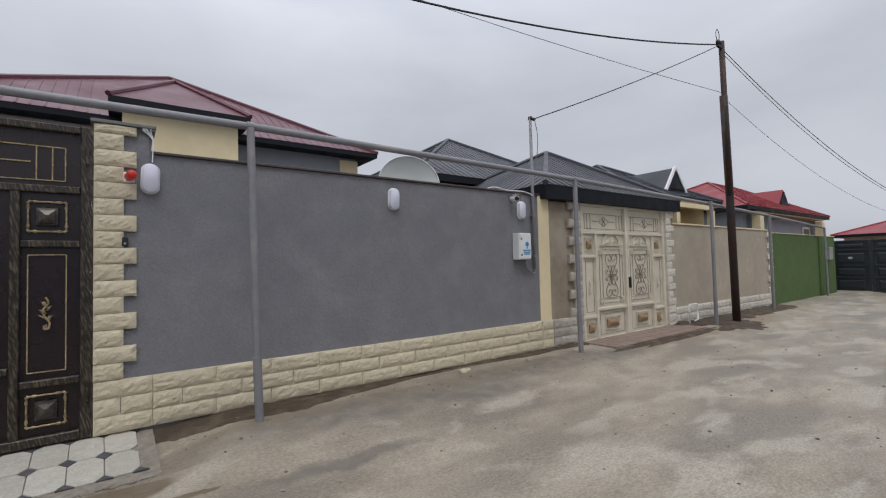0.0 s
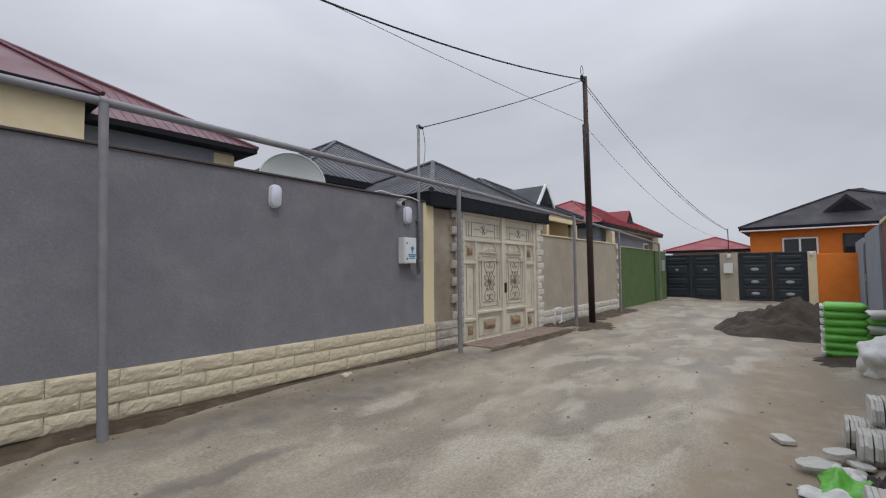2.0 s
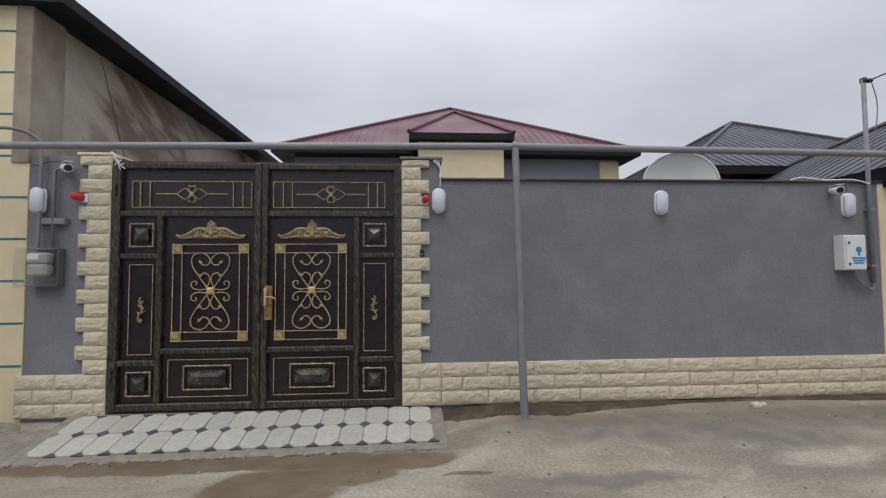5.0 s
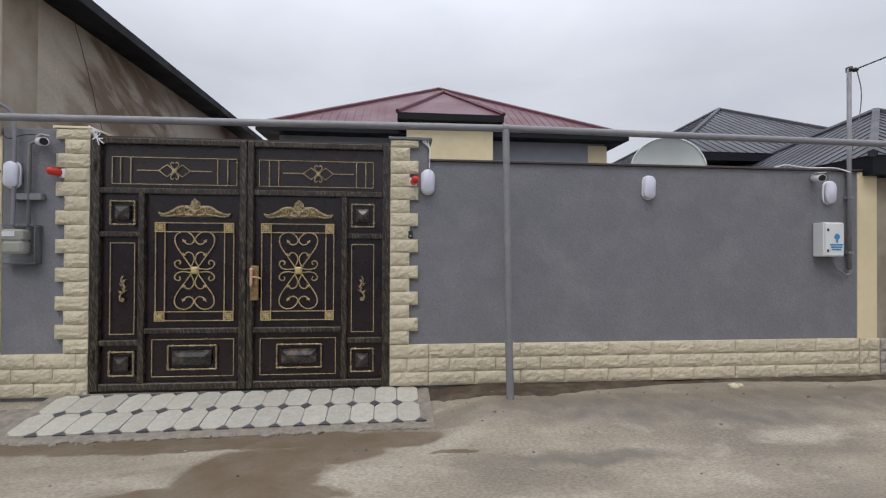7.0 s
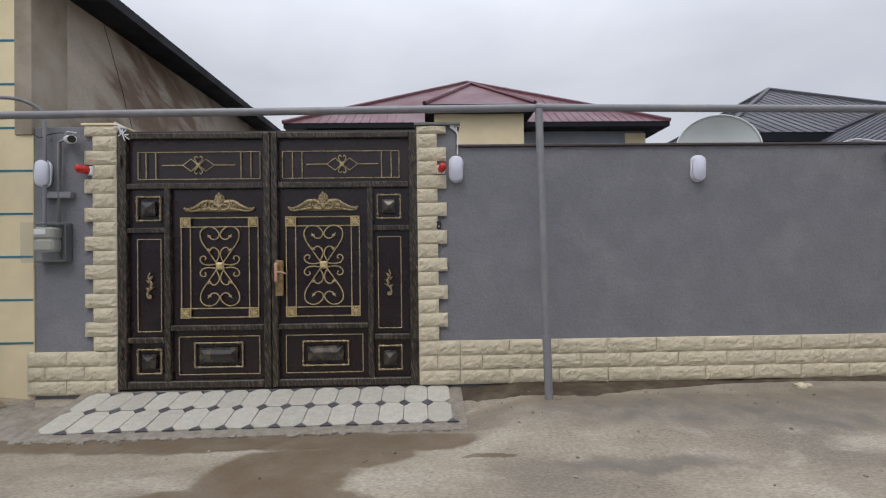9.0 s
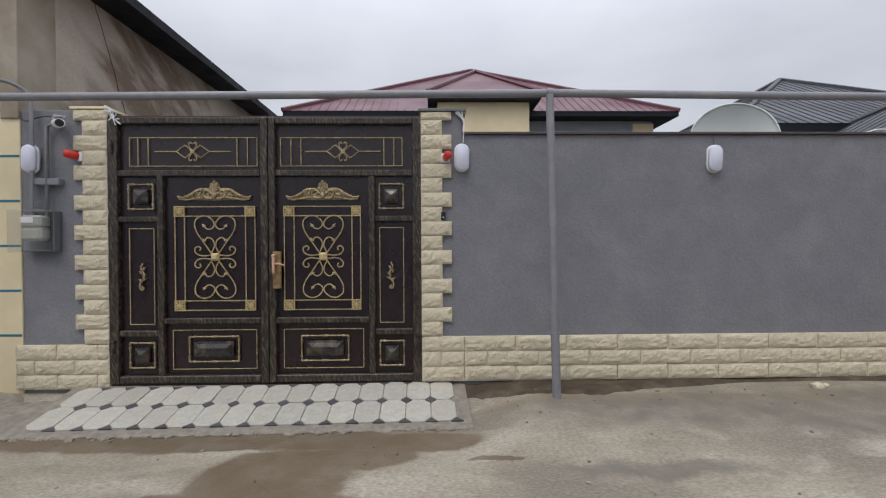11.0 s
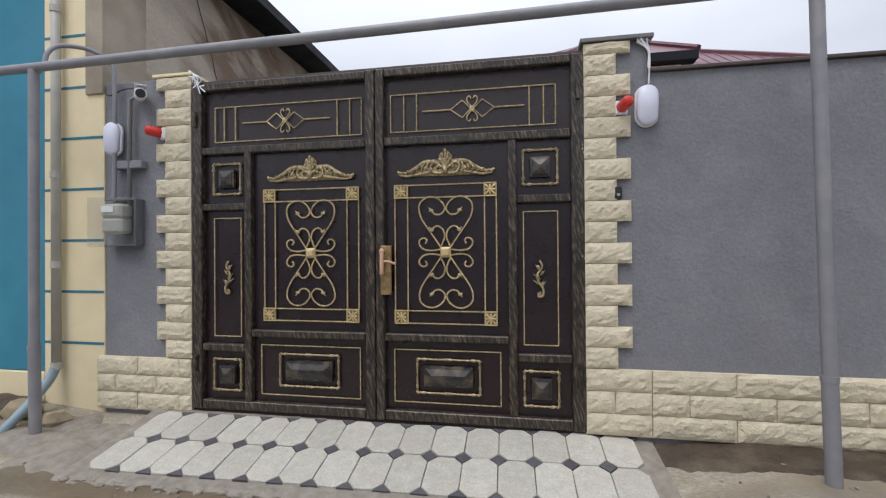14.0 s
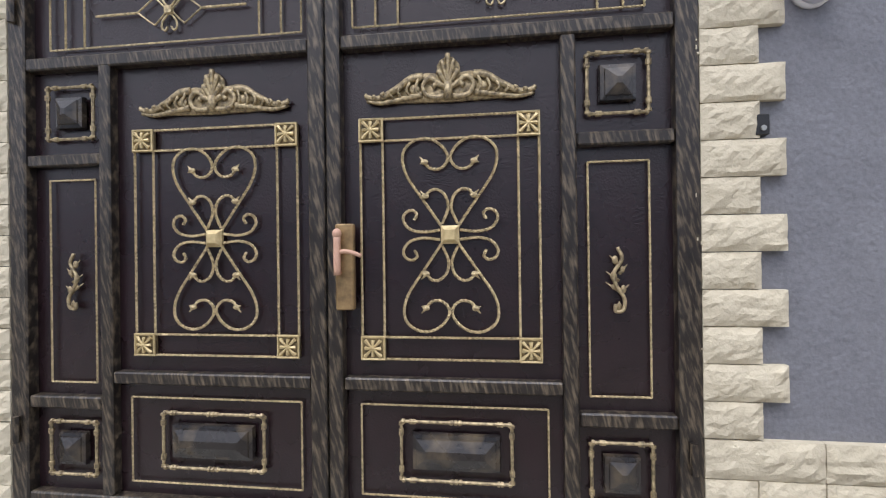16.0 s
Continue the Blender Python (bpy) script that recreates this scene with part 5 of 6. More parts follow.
part("veranda_soffit", box(10.9, 15.7, 6.4, 7.0, 3.22, 3.27), SOFFIT, far_grey, "tan boarded soffit")
d3 = part("dormer", prism([(26.7, 4.0), (28.3, 4.0), (27.5, 4.95)], "y", 7.9, 10.0), RED_ROOF, red, "red gabled dormer")
part("dormer_gable", prism([(26.85, 4.05), (28.15, 4.05), (27.5, 4.85)], "y", 7.85, 7.89), BLACK_TRIM, d3)
part("veranda_post", box(21.2, 21.6, 6.9, 7.2, 0, 3.3), CREAM, red)
part("veranda_post", box(29.6, 30.0, 6.9, 7.2, 0, 3.3), CREAM, red)
part("veranda_soffit", box(21.0, 30.2, 6.95, 7.38, 3.36, 3.42), SOFFIT, red)
part("window", box(28.2, 29.2, 7.34, 7.395, 1.9, 3.0), WHITE, red, "white framed window")
part("pane", box(28.3, 29.1, 7.325, 7.338, 2.0, 2.9), WINDOW_DARK, red)

# near-side gate
near_end = Vector((3.6, -1.38, 0)) + Matrix.Rotation(radians(-1.26), 3, "Z") @ Vector((7.345, -0.06, -0.02))
DARK_SHEET = material("dark_grey_gate_sheet", (0.085, 0.085, 0.088), (0.07, 0.07, 0.072), 6, 0.5, bump=0.1)
near_gate = double_gate("grey_double_gate", tuple(near_end), "dark grey double gate with silver scrollwork in the brown wall, closed", rz=178.74, sx=1.168, sz=0.965, sheet=DARK_SHEET, frame_mat=BLACK_TRIM, bar=SILVER, ornament=SILVER, boss=DARK_SHEET, handle=False)
part("pull_handle", tube([(2.09, -0.05, 0.95), (2.09, -0.11, 0.97), (2.09, -0.11, 1.33), (2.09, -0.05, 1.35)], 0.018, 8), SILVER, near_gate, "silver pull handle")

# ---- building materials along the near wall ----
def octagon_mesh(w, h, t, cut, name, mat):
    """A cast tile: long octagon with softened rim, standing on edge; its thickness runs along y."""
    bm = bmesh.new()

    def ring(k, y):
        a, b, c = w / 2 - k, h / 2 - k, cut
        return [bm.verts.new(p) for p in ((-a + c, y, -b), (a - c, y, -b), (a, y, -b + c), (a, y, b - c), (a - c, y, b), (-a + c, y, b), (-a, y, b - c), (-a, y, -b + c))]
    r = [ring(0.003, -t / 2), ring(0, -t / 2 + 0.003), ring(0, t / 2 - 0.002), ring(0.002, t / 2)]
    for p, q in zip(r, r[1:]):
        for i in range(8):
            bm.faces.new((p[i], p[(i + 1) % 8], q[(i + 1) % 8], q[i]))
    bm.faces.new(r[0][::-1]), bm.faces.new(r[-1])
    bmesh.ops.recalc_face_normals(bm, faces=bm.faces)
    me = bpy.data.meshes.new(name)
    bm.to_mesh(me)
    bm.free()
    me.materials.append(mat)
    return me


STACK_TILE = octagon_mesh(0.34, 0.235, 0.0262, 0.07, "tile", STACK)


def tile_stack(at, label, rows, flats=()):
    """Rows of tiles on edge: (x, y from, y to, z, turn)."""
    st = thing("tile_stack", at, label, "tile stack", "stacks of new tiles")
    rnd = random.Random(int(at[0] * 100))
    for x, ya, yb, z, turn in rows:
        n = int(abs(yb - ya) / 0.0272)
        lean, k = rnd.uniform(-6, 6), 0
        for i in range(n):
            if rnd.random() < 0.12:
                lean = max(-8, min(8, lean + rnd.uniform(-4, 4)))
            ob = new("tile", STACK_TILE)
            ob.parent = st
            y = ya + (yb - ya) * (i + 0.5) / n
            ob.matrix_basis = pose(x + rnd.uniform(-.010, .010) + (y - ya) * math.sin(radians(turn)) - at[0], y - at[1], z + rnd.uniform(-.006, .006) - at[2], lean * 0.6 + rnd.uniform(-.6, .6), rnd.uniform(-2, 2), turn + rnd.uniform(-2, 2))
    for x, y, z, tx, ty, tz in flats:
        ob = new("tile", STACK_TILE)
        ob.parent = st
        ob.matrix_basis = pose(x - at[0], y - at[1], z - at[2], 90 + tx, ty, tz)
    return st


tile_stack((5.1, -0.75, -0.05), "tall stepped stack of pale grey cement tiles near the wall",
           [(4.86, -0.34, -1.16, 0.02, 0), (5.21, -0.28, -1.16, 0.02, 0), (4.93, -0.72, -1.17, 0.22, 0), (5.22, -0.44, -0.70, 0.22, 0), (5.27, -0.76, -1.17, 0.22, 0),
            (4.98, -0.80, -1.17, 0.42, 0), (5.16, -0.70, -0.80, 0.42, 8), (5.32, -0.84, -1.17, 0.42, 0), (5.06, -0.91, -1.17, 0.62, 0), (5.30, -0.82, -0.95, 0.62, 5)])
tile_stack((3.6, -0.9, -0.05), "low stack of pale cement tiles beside the pale blue wall",
           [(3.26, -0.33, -1.30, 0.0, 0), (3.62, -0.29, -1.30, 0.0, 0), (3.98, -0.45, -1.30, 0.0, 0), (3.42, -0.60, -1.28, 0.20, 0), (3.76, -0.50, -0.72, 0.20, 4), (3.95, -0.73, -1.26, 0.19, 0)],
           [(3.85, -0.94, 0.345, 3, -4, 80)])
loose = box(-0.095, 0.095, -0.062, 0.062, 0, 0.042, bevel=0.006)
bmesh.ops.rotate(loose, verts=loose.verts, cent=(0, 0, 0), matrix=Matrix.Rotation(radians(28), 3, "Z"))
bmesh.ops.translate(loose, verts=loose.verts, vec=(5.03, 0.14, ground_height(5.03, 0.14) + 0.004))
whole("loose_paver", loose, STACK, "single pale rectangular cement paver lying flat on the lane", "paver")


def sack(x, y, z, turn, mat, label, w=0.62, d=0.40, h=0.135, seed=0, name="cement_sack"):
    rnd = random.Random(seed)
    bm = bmesh.new()
    bmesh.ops.create_grid(bm, x_segments=10, y_segments=8, size=0.5)
    top = list(bm.verts)
    made = bmesh.ops.duplicate(bm, geom=bm.faces[:] + bm.verts[:] + bm.edges[:])
    low = [e for e in made["geom"] if isinstance(e, bmesh.types.BMVert)]
    for vs, s in ((top, 1), (low, -1)):
        for v in vs:
            u, q = v.co.x * 2, v.co.y * 2
            fill = (max(0.0, 1 - u ** 6) * max(0.0, 1 - q ** 6)) ** 0.17
            wob = 0.018 * noise.noise((u * 2.2 + seed, q * 2.2, s * 3.0))
            v.co = Vector((u * w / 2 * (1 - 0.04 * abs(q) ** 3), q * d / 2 * (1 - 0.05 * abs(u) ** 3), s * (h / 2 * fill + wob * fill)))
    bmesh.ops.remove_doubles(bm, verts=bm.verts, dist=0.002)
    bmesh.ops.rotate(bm, verts=bm.verts, cent=(0, 0, 0), matrix=Matrix.Rotation(radians(turn), 3, "Z"))
    bmesh.ops.translate(bm, verts=bm.verts, vec=(x, y, z + h / 2))
    th = thing(name, (x, y, z), label, "sack", "sacks by the gate")
    part("bag", bm, mat, th, smooth=True)
    return th


for k in range(7):
    sk = sack(10.15, -0.56, -0.07 + 0.128 * k, 90 + (k % 3 - 1) * 3, SACK_GREEN, "bright green filled cement sack in a neat pile", w=0.62, d=0.60, h=0.138, seed=k)
    part("white_end", box(9.868, 10.43, -0.30, -0.244, -0.035 + 0.128 * k, 0.028 + 0.128 * k, bevel=0.012), SACK_WHITE, sk, "white folded end of the sack")
for k in range(5):
    sack(11.1 + 0.05 * (k % 2), -1.18, -0.02 + 0.13 * k, 80 + 7 * k, SACK_WHITE if k % 2 == 0 else SACK_GREEN, "crumpled white and green sack in a leaning pile", w=0.7, d=0.5, h=0.15, seed=20 + k)


def crumpled(x, y, z, r, squash, mat, name, label, seed, category="bag", amp=0.25, spikes=()):
    bm = bmesh.new()
    bmesh.ops.create_icosphere(bm, subdivisions=4, radius=1.0)
    for v in bm.verts:
        p = v.co.copy()
        f = 1 + amp * noise.noise(p * 1.7 + Vector((seed, 0, 0))) + amp * 0.55 * noise.noise(p * 4.3 + Vector((0, seed, 0))) + amp * 0.22 * abs(noise.noise(p * 9 + Vector((seed, seed, 0))))
        q = p * r * f
        v.co = Vector((x + q.x * squash[0], y + q.y * squash[1], z + max(-0.02, q.z * squash[2] + r * squash[2] * 0.6)))
    return whole(name, bm, mat, label, category, smooth=True)


crumpled(8.45, -0.95, -0.06, 0.42, (0.95, 0.85, 0.75), SACK_WHITE, "rubbish_bag", "bulging crumpled white woven bag by the gate", 3, amp=0.35)
crumpled(8.75, -1.15, 0.28, 0.2, (1.2, 1, 0.8), SACK_WHITE, "rubbish_bag", "smaller knotted white bag on the larger one", 7, amp=0.5)


def torn_bag(x, y, label, mat, seed, w=0.5, d=0.38, h=0.10):
    bm = bmesh.new()
    bmesh.ops.create_grid(bm, x_segments=26, y_segments=20, size=0.5)
    for v in bm.verts:
        u, q = v.co.x, v.co.y
        fold = h * (0.55 + 0.8 * noise.noise((u * 3 + seed, q * 3, 0)) + 0.35 * noise.noise((u * 8, q * 8 + seed, 1)))
        edge = max(0.0, 1 - (2 * max(abs(u), abs(q))) ** 5)
        rag = 1 + 0.18 * noise.noise((u * 4 + seed, q * 4, 2))
        v.co = Vector((x + u * w * rag, y + q * d * rag, ground_height(x, y) + 0.006 + max(0.0, fold) * (0.25 + 0.75 * edge)))
    bmesh.ops.solidify(bm, geom=bm.faces, thickness=0.003)
    return whole("torn_bag", bm, mat, label, "bag", "torn bags on the lane", smooth=True)


torn_bag(4.15, -0.24, "torn green and white cement bag lying on the lane", SACK_GREEN, 5, 0.40, 0.30, 0.11)
torn_bag(3.96, -0.14, "torn white end of a cement bag lying on the lane", SACK_WHITE, 9, 0.17, 0.34, 0.06)
torn_bag(4.42, -0.24, "crumpled white bag scrap with cement crumbs", SACK_WHITE, 14, 0.26, 0.24, 0.08)
torn_bag(4.25, -0.42, "brown paper scrap beside the torn bag", RUST, 17, 0.3, 0.14, 0.10)
for k, (x, y, tz, tip) in enumerate(((4.62, -0.12, 70, 3), (4.66, -0.34, 20, 8), (4.40, -0.06, 100, -4), (4.74, -0.22, 130, 5))):
    ob = new("broken_tile", STACK_TILE)
    ob.matrix_basis = pose(x, y, ground_height(x, y) + 0.025 + 0.022 * k, 86 + tip, 3, tz) @ Matrix.Diagonal((0.62, 0.8, 0.62, 1))
    tagged(ob, "pale cement tile lying flat among the bag scraps", "tile", "broken tiles by the bags")

# sand heap
bm = bmesh.new()
rows = []
for j in range(44):
    row = []
    for i in range(52):
        u, q = i / 51 * 2 - 1, j / 43 * 2 - 1
        x, y = 13.9 + u * 2.1, 0.25 + q * 1.75
        d = math.hypot(u * 1.05, q * 1.1)
        n1, n2 = noise.noise((x * 1.9, y * 1.9, 4.6)), noise.noise((x * 4.5, y * 4.5, 8))
        h = 0.74 * max(0.0, 1 - d - 0.16 * n1) ** 0.62 * (0.95 + 0.7 * n1) + ((0.15 * n2 + 0.08 * noise.noise((x * 10, y * 10, 2))) * min(1, (1 - d) * 3) if d < 0.95 else 0.0)
        row.append(bm.verts.new((x, y, ground_height(x, y) - 0.03 + max(0.0, h))))
    rows.append(row)
for a, b in zip(rows, rows[1:]):
    for i in range(51):
        bm.faces.new((a[i], a[i + 1], b[i + 1], b[i]))
tagged(whole("sand_heap", bm, SAND, "heap of dark wet building sand on the lane", "sand heap", smooth=True), kind="stuff")


def flat_patch(x, y, rx, ry, h, mat, name, label, seed, category="dirt", kind="stuff"):
    """A low uneven patch of dirt lying on the ground."""
    bm = bmesh.new()
    c = bm.verts.new((x, y, ground_height(x, y) + h))
    rings = []
    for k in (0.45, 0.8, 1.0):
        ring = []
        for i in range(64):
            a = 2 * math.pi * i / 64
            r = k * (1 + 0.5 * noise.noise((math.cos(a) * 1.6 + seed, math.sin(a) * 1.6, 0)) + 0.32 * noise.noise((math.cos(a) * 4.4 + seed, math.sin(a) * 4.4, 3)))
            px, py = x + rx * r * math.cos(a), y + ry * r * math.sin(a)
            ring.append(bm.verts.new((px, py, ground_height(px, py) + (h * (1.05 - k) + 0.004 if k < 1 else -0.012))))
        rings.append(ring)
    for i in range(64):
        j = (i + 1) % 64
        bm.faces.new((c, rings[0][i], rings[0][j]))
        for a, b in zip(rings, rings[1:]):
            bm.faces.new((a[i], b[i], b[j], a[j]))
    return whole(name, bm, mat, label, category, kind=kind, smooth=True)


flat_patch(9.75, -0.55, 0.55, 0.5, 0.06, SAND, "sand_spill", "dark sand spilled round the sack pile", 2)


# dirt strip along the foot of the wall
def dirt_strip(x0, x1, y_wall, widths, h, label, seed):
    """Damp soil along a wall's foot; widths: how far it reaches out at even steps along it."""
    bm = bmesh.new()
    xs = [x0 + 0.05 * i for i in range(int((x1 - x0) / 0.05) + 1)]
    rows = []
    for k in range(7):
        row = []
        for x in xs:
            w = float(np.interp((x - x0) / (x1 - x0), [i / (len(widths) - 1) for i in range(len(widths))], widths))
            w *= 1 + 0.22 * noise.noise((x * 1.6 + seed, 0, 0)) + 0.18 * noise.noise((x * 5.3, seed, 0)) + 0.10 * noise.noise((x * 15, seed, 2))
            y = y_wall - w * k / 6
            f = 1 - k / 6
            row.append(bm.verts.new((x, y, ground_height(x, y) + h * f * (0.7 + 0.6 * noise.noise((x * 5, y * 5, seed))) + 0.008 * noise.noise((x * 21, y * 21, seed)) * f + (0.012 if k < 6 else -0.01))))
        rows.append(row)
    for a, b in zip(rows, rows[1:]):
        for i in range(len(xs) - 1):
            bm.faces.new((a[i], a[i + 1], b[i + 1], b[i]))
    return whole("dirt_strip", bm, DIRT, label, "dirt", kind="stuff", smooth=True)


dirt_strip(0.29, 6.9, 5.14, (0.24, 0.40, 0.38, 0.22, 0.07, 0.06, 0.12, 0.19, 0.16, 0.20), 0.028, "strip of damp brown dirt along the wall's foot", 1)
dirt_strip(10.2, 16.6, 5.14, (0.5, 0.7, 0.75, 0.7), 0.04, "strip of damp dirt along the beige wall's foot", 4)
dirt_strip(-9.0, -4.95, 5.12, (0.42, 0.40, 0.44, 0.36), 0.05, "strip of brown dirt along the teal house's foot", 7)
flat_patch(11.5, 4.3, 0.95, 0.5, 0.03, DIRT, "dirt_patch", "damp brown dirt round the foot of the pole", 11)
flat_patch(8.7, 4.33, 1.8, 0.17, 0.03, DIRT, "dirt_patch", "brown dirt along the reddish tiles", 13)
flat_patch(-4.2, 4.72, 0.55, 0.42, 0.085, SCREED, "cement_patch", "rough cement patch beside the tiled apron", 5, "cement")

# rubble
def rubble(x, y, r, seed, mat=ROCK, label="rough tan rubble stone at the wall's foot"):
    bm = bmesh.new()
    bmesh.ops.create_icosphere(bm, subdivisions=2, radius=1.0)
    for v in bm.verts:
        p = v.co.copy()
        f = 1 + 0.35 * noise.noise(p * 1.3 + Vector((seed * 3.1, 0, 0)))
        v.co = Vector((x + p.x * r * f * 1.3, y + p.y * r * f, ground_height(x, y) + r * 0.35 + p.z * r * f * 0.75))
    return whole("rubble_stone", bm, mat, label, "stone", "rubble stones")


for x, y, r, s in ((3.9, 4.86, 0.05, 1), (4.02, 4.9, 0.03, 2), (-4.95, 4.9, 0.12, 3), (-4.60, 4.9, 0.10, 4), (0.98, 4.86, 0.018, 5), (5.1, 4.8, 0.022, 6), (2.2, 4.8, 0.018, 8)):
    rubble(x, y, r, s, CREAM_STONE if 3.5 < x < 4.5 else ROCK)

# pebbles and crumbs on the lane
bm = bmesh.new()
rnd = random.Random(11)
for k in range(520):
    x, y = rnd.uniform(-4.5, 13), rnd.uniform(-0.6, 4.9)
    if rnd.random() < 0.35:
        y = rnd.uniform(4.3, 4.95)
    if -3.9 < x < 0.35 and y > 4.25:
        continue
    r = rnd.choice((0.006, 0.007, 0.008, 0.010, 0.012, 0.016))
    made = bmesh.ops.create_icosphere(bm, subdivisions=1, radius=r)
    gz, sq = ground_height(x, y), rnd.uniform(0.5, 0.9)
    for v in made["verts"]:
        v.co = Vector((v.co.x * rnd.uniform(0.8, 1.4) + x, v.co.y * rnd.uniform(0.8, 1.4) + y, v.co.z * sq + gz + r * 0.3))
whole("pebbles", bm, material("dark_crumbs", (0.15, 0.125, 0.095), (0.30, 0.28, 0.24), 30, 0.9, island=0.5), "scattered pebbles and mortar crumbs on the lane", "pebbles", kind="stuff")


# broken cement crumbs along the apron's front edge
bm = bmesh.new()
rnd = random.Random(31)
for k in range(170):
    x = rnd.uniform(-3.75, 0.30)
    y, r = 4.30 + 0.028 * (x + 1.8) + rnd.gauss(0, 0.03), rnd.uniform(0.008, 0.034)
    made = bmesh.ops.create_icosphere(bm, subdivisions=1, radius=r)
    gz = -0.155
    for v in made["verts"]:
        v.co = Vector((v.co.x * rnd.uniform(0.9, 1.9) + x, v.co.y * rnd.uniform(0.8, 1.3) + y, v.co.z * rnd.uniform(0.5, 0.8) + gz + r * 0.2))
whole("edge_crumbs", bm, SCREED, "broken cement crumbs along the apron's edge", "rubble", kind="stuff")

# ---- tiled apron before the black gate ----
apron = thing("pavement_apron", (-1.8, 4.75, -0.1), "sloping apron of pale octagonal cement tiles with dark insets", "pavement", kind="structure")
bm = bmesh.new()
rows = []
for i in range(83):
    x, rag = -3.80 + 4.09 * i / 82, 0.035 * noise.noise((i * 0.31, 2.0, 0)) + 0.022 * noise.noise((i * 1.1, 5.0, 0))
    rows.append([bm.verts.new((x, y, z + 0.006 * noise.noise((i * 0.9, y * 9, 3)))) for y, z in ((4.27 + rag, -0.3), (4.265 + rag, -0.150 + rag * 0.2), (4.30 + rag * 0.6, -0.134), (4.36, -0.132), (4.60, -0.0925), (5.17, 0.010), (5.34, 0.010), (5.34, -0.3))])
for a, b in zip(rows, rows[1:]):
    for k in range(7):
        bm.faces.new((a[k], a[k + 1], b[k + 1], b[k]))
bm.faces.new(rows[0]), bm.faces.new(rows[-1][::-1])
part("bed", bm, SCREED, apron, "rough cement bed with broken edge")
SLOPE = math.degrees(math.atan2(0.145, 0.81))
PITCH_X, ROW_Y, RIGHT, MID_Y = 0.2395, 0.37, 0.157, 4.748
apron.rotation_euler.z = radians(1.6)


def apron_z(y):
    return 0.008 + (y - 5.17) * 0.145 / 0.81


def floor_tile_mesh(w, d, cut, t, name, mat, poly=None):
    bm = bmesh.new()
    a, b, c = w / 2, d / 2, cut
    poly = poly or [(-a + c, -b), (a - c, -b), (a, -b + c), (a, b - c), (a - c, b), (-a + c, b), (-a, b - c), (-a, -b + c)]
    low = [bm.verts.new((x, y, 0)) for x, y in poly]
    mid = [bm.verts.new((x, y, t - 0.004)) for x, y in poly]
    top = [bm.verts.new((x * 0.97, y * 0.975, t)) for x, y in poly]
    n = len(poly)
    for p, q in ((low, mid), (mid, top)):
        for i in range(n):
            bm.faces.new((p[i], p[(i + 1) % n], q[(i + 1) % n], q[i]))
    bm.faces.new(top)
    me = bpy.data.meshes.new(name)
    bm.to_mesh(me)
    bm.free()
    me.materials.append(mat)
    return me


OCT = floor_tile_mesh(PITCH_X - 0.005, ROW_Y - 0.005, 0.059, 0.022, "tile", TILE)
DIA = floor_tile_mesh(0.1, 0.1, 0, 0.019, "inset", TILE_DARK, [(0, -0.057), (0.057, 0), (0, 0.057), (-0.057, 0)])
HALF = floor_tile_mesh(0.1, 0.1, 0, 0.019, "inset", TILE_DARK, [(-0.057, 0), (0.057, 0), (0, 0.057)])
BACK = floor_tile_mesh(0.1, 0.1, 0, 0.019, "inset", TILE_DARK, [(-0.057, 0), (0, -0.057), (0.057, 0)])
rnd = random.Random(5)


def lay(mesh, name, x, y):
    ob = new(name, mesh)
    ob.parent = apron
    ob.matrix_basis = pose(x + 1.8, y - 4.75, apron_z(y) + 0.1 + rnd.uniform(-.003, .003), SLOPE + rnd.uniform(-.8, .8), rnd.uniform(-.8, .8), rnd.uniform(-.6, .6))


for y in (MID_Y + ROW_Y / 2, MID_Y - ROW_Y / 2):
    for i in range(16):
        lay(OCT, "tile", RIGHT - PITCH_X * (i + 0.5), y)
for i in range(16):
    if i:
        lay(DIA, "inset", RIGHT - PITCH_X * i, MID_Y)
    lay(HALF, "inset", RIGHT - PITCH_X * i, MID_Y - ROW_Y)
    lay(BACK, "inset", RIGHT - PITCH_X * i, MID_Y + ROW_Y)

# reddish apron before the ivory gate
apron2 = thing("pavement_ivory_gate", (8.5, 4.85, -0.1), "strip of reddish cement tiles before the ivory gate", "pavement", kind="structure")
part("bed", box(6.9, 10.4, 4.40, 5.15, -0.2, 0.0), SCREED, apron2)
SQ = floor_tile_mesh(0.214, 0.222, 0.006, 0.02, "tile", PAVER_RED)
for i in range(15):
    for j in range(3):
        ob = new("tile", SQ)
        ob.parent = apron2
        ob.matrix_basis = pose(7.02 + 0.23 * i - 8.5, 5.02 - 0.24 * j - 4.85, 0.101, rnd.uniform(-.8, .8), rnd.uniform(-.8, .8), rnd.uniform(-.8, .8))


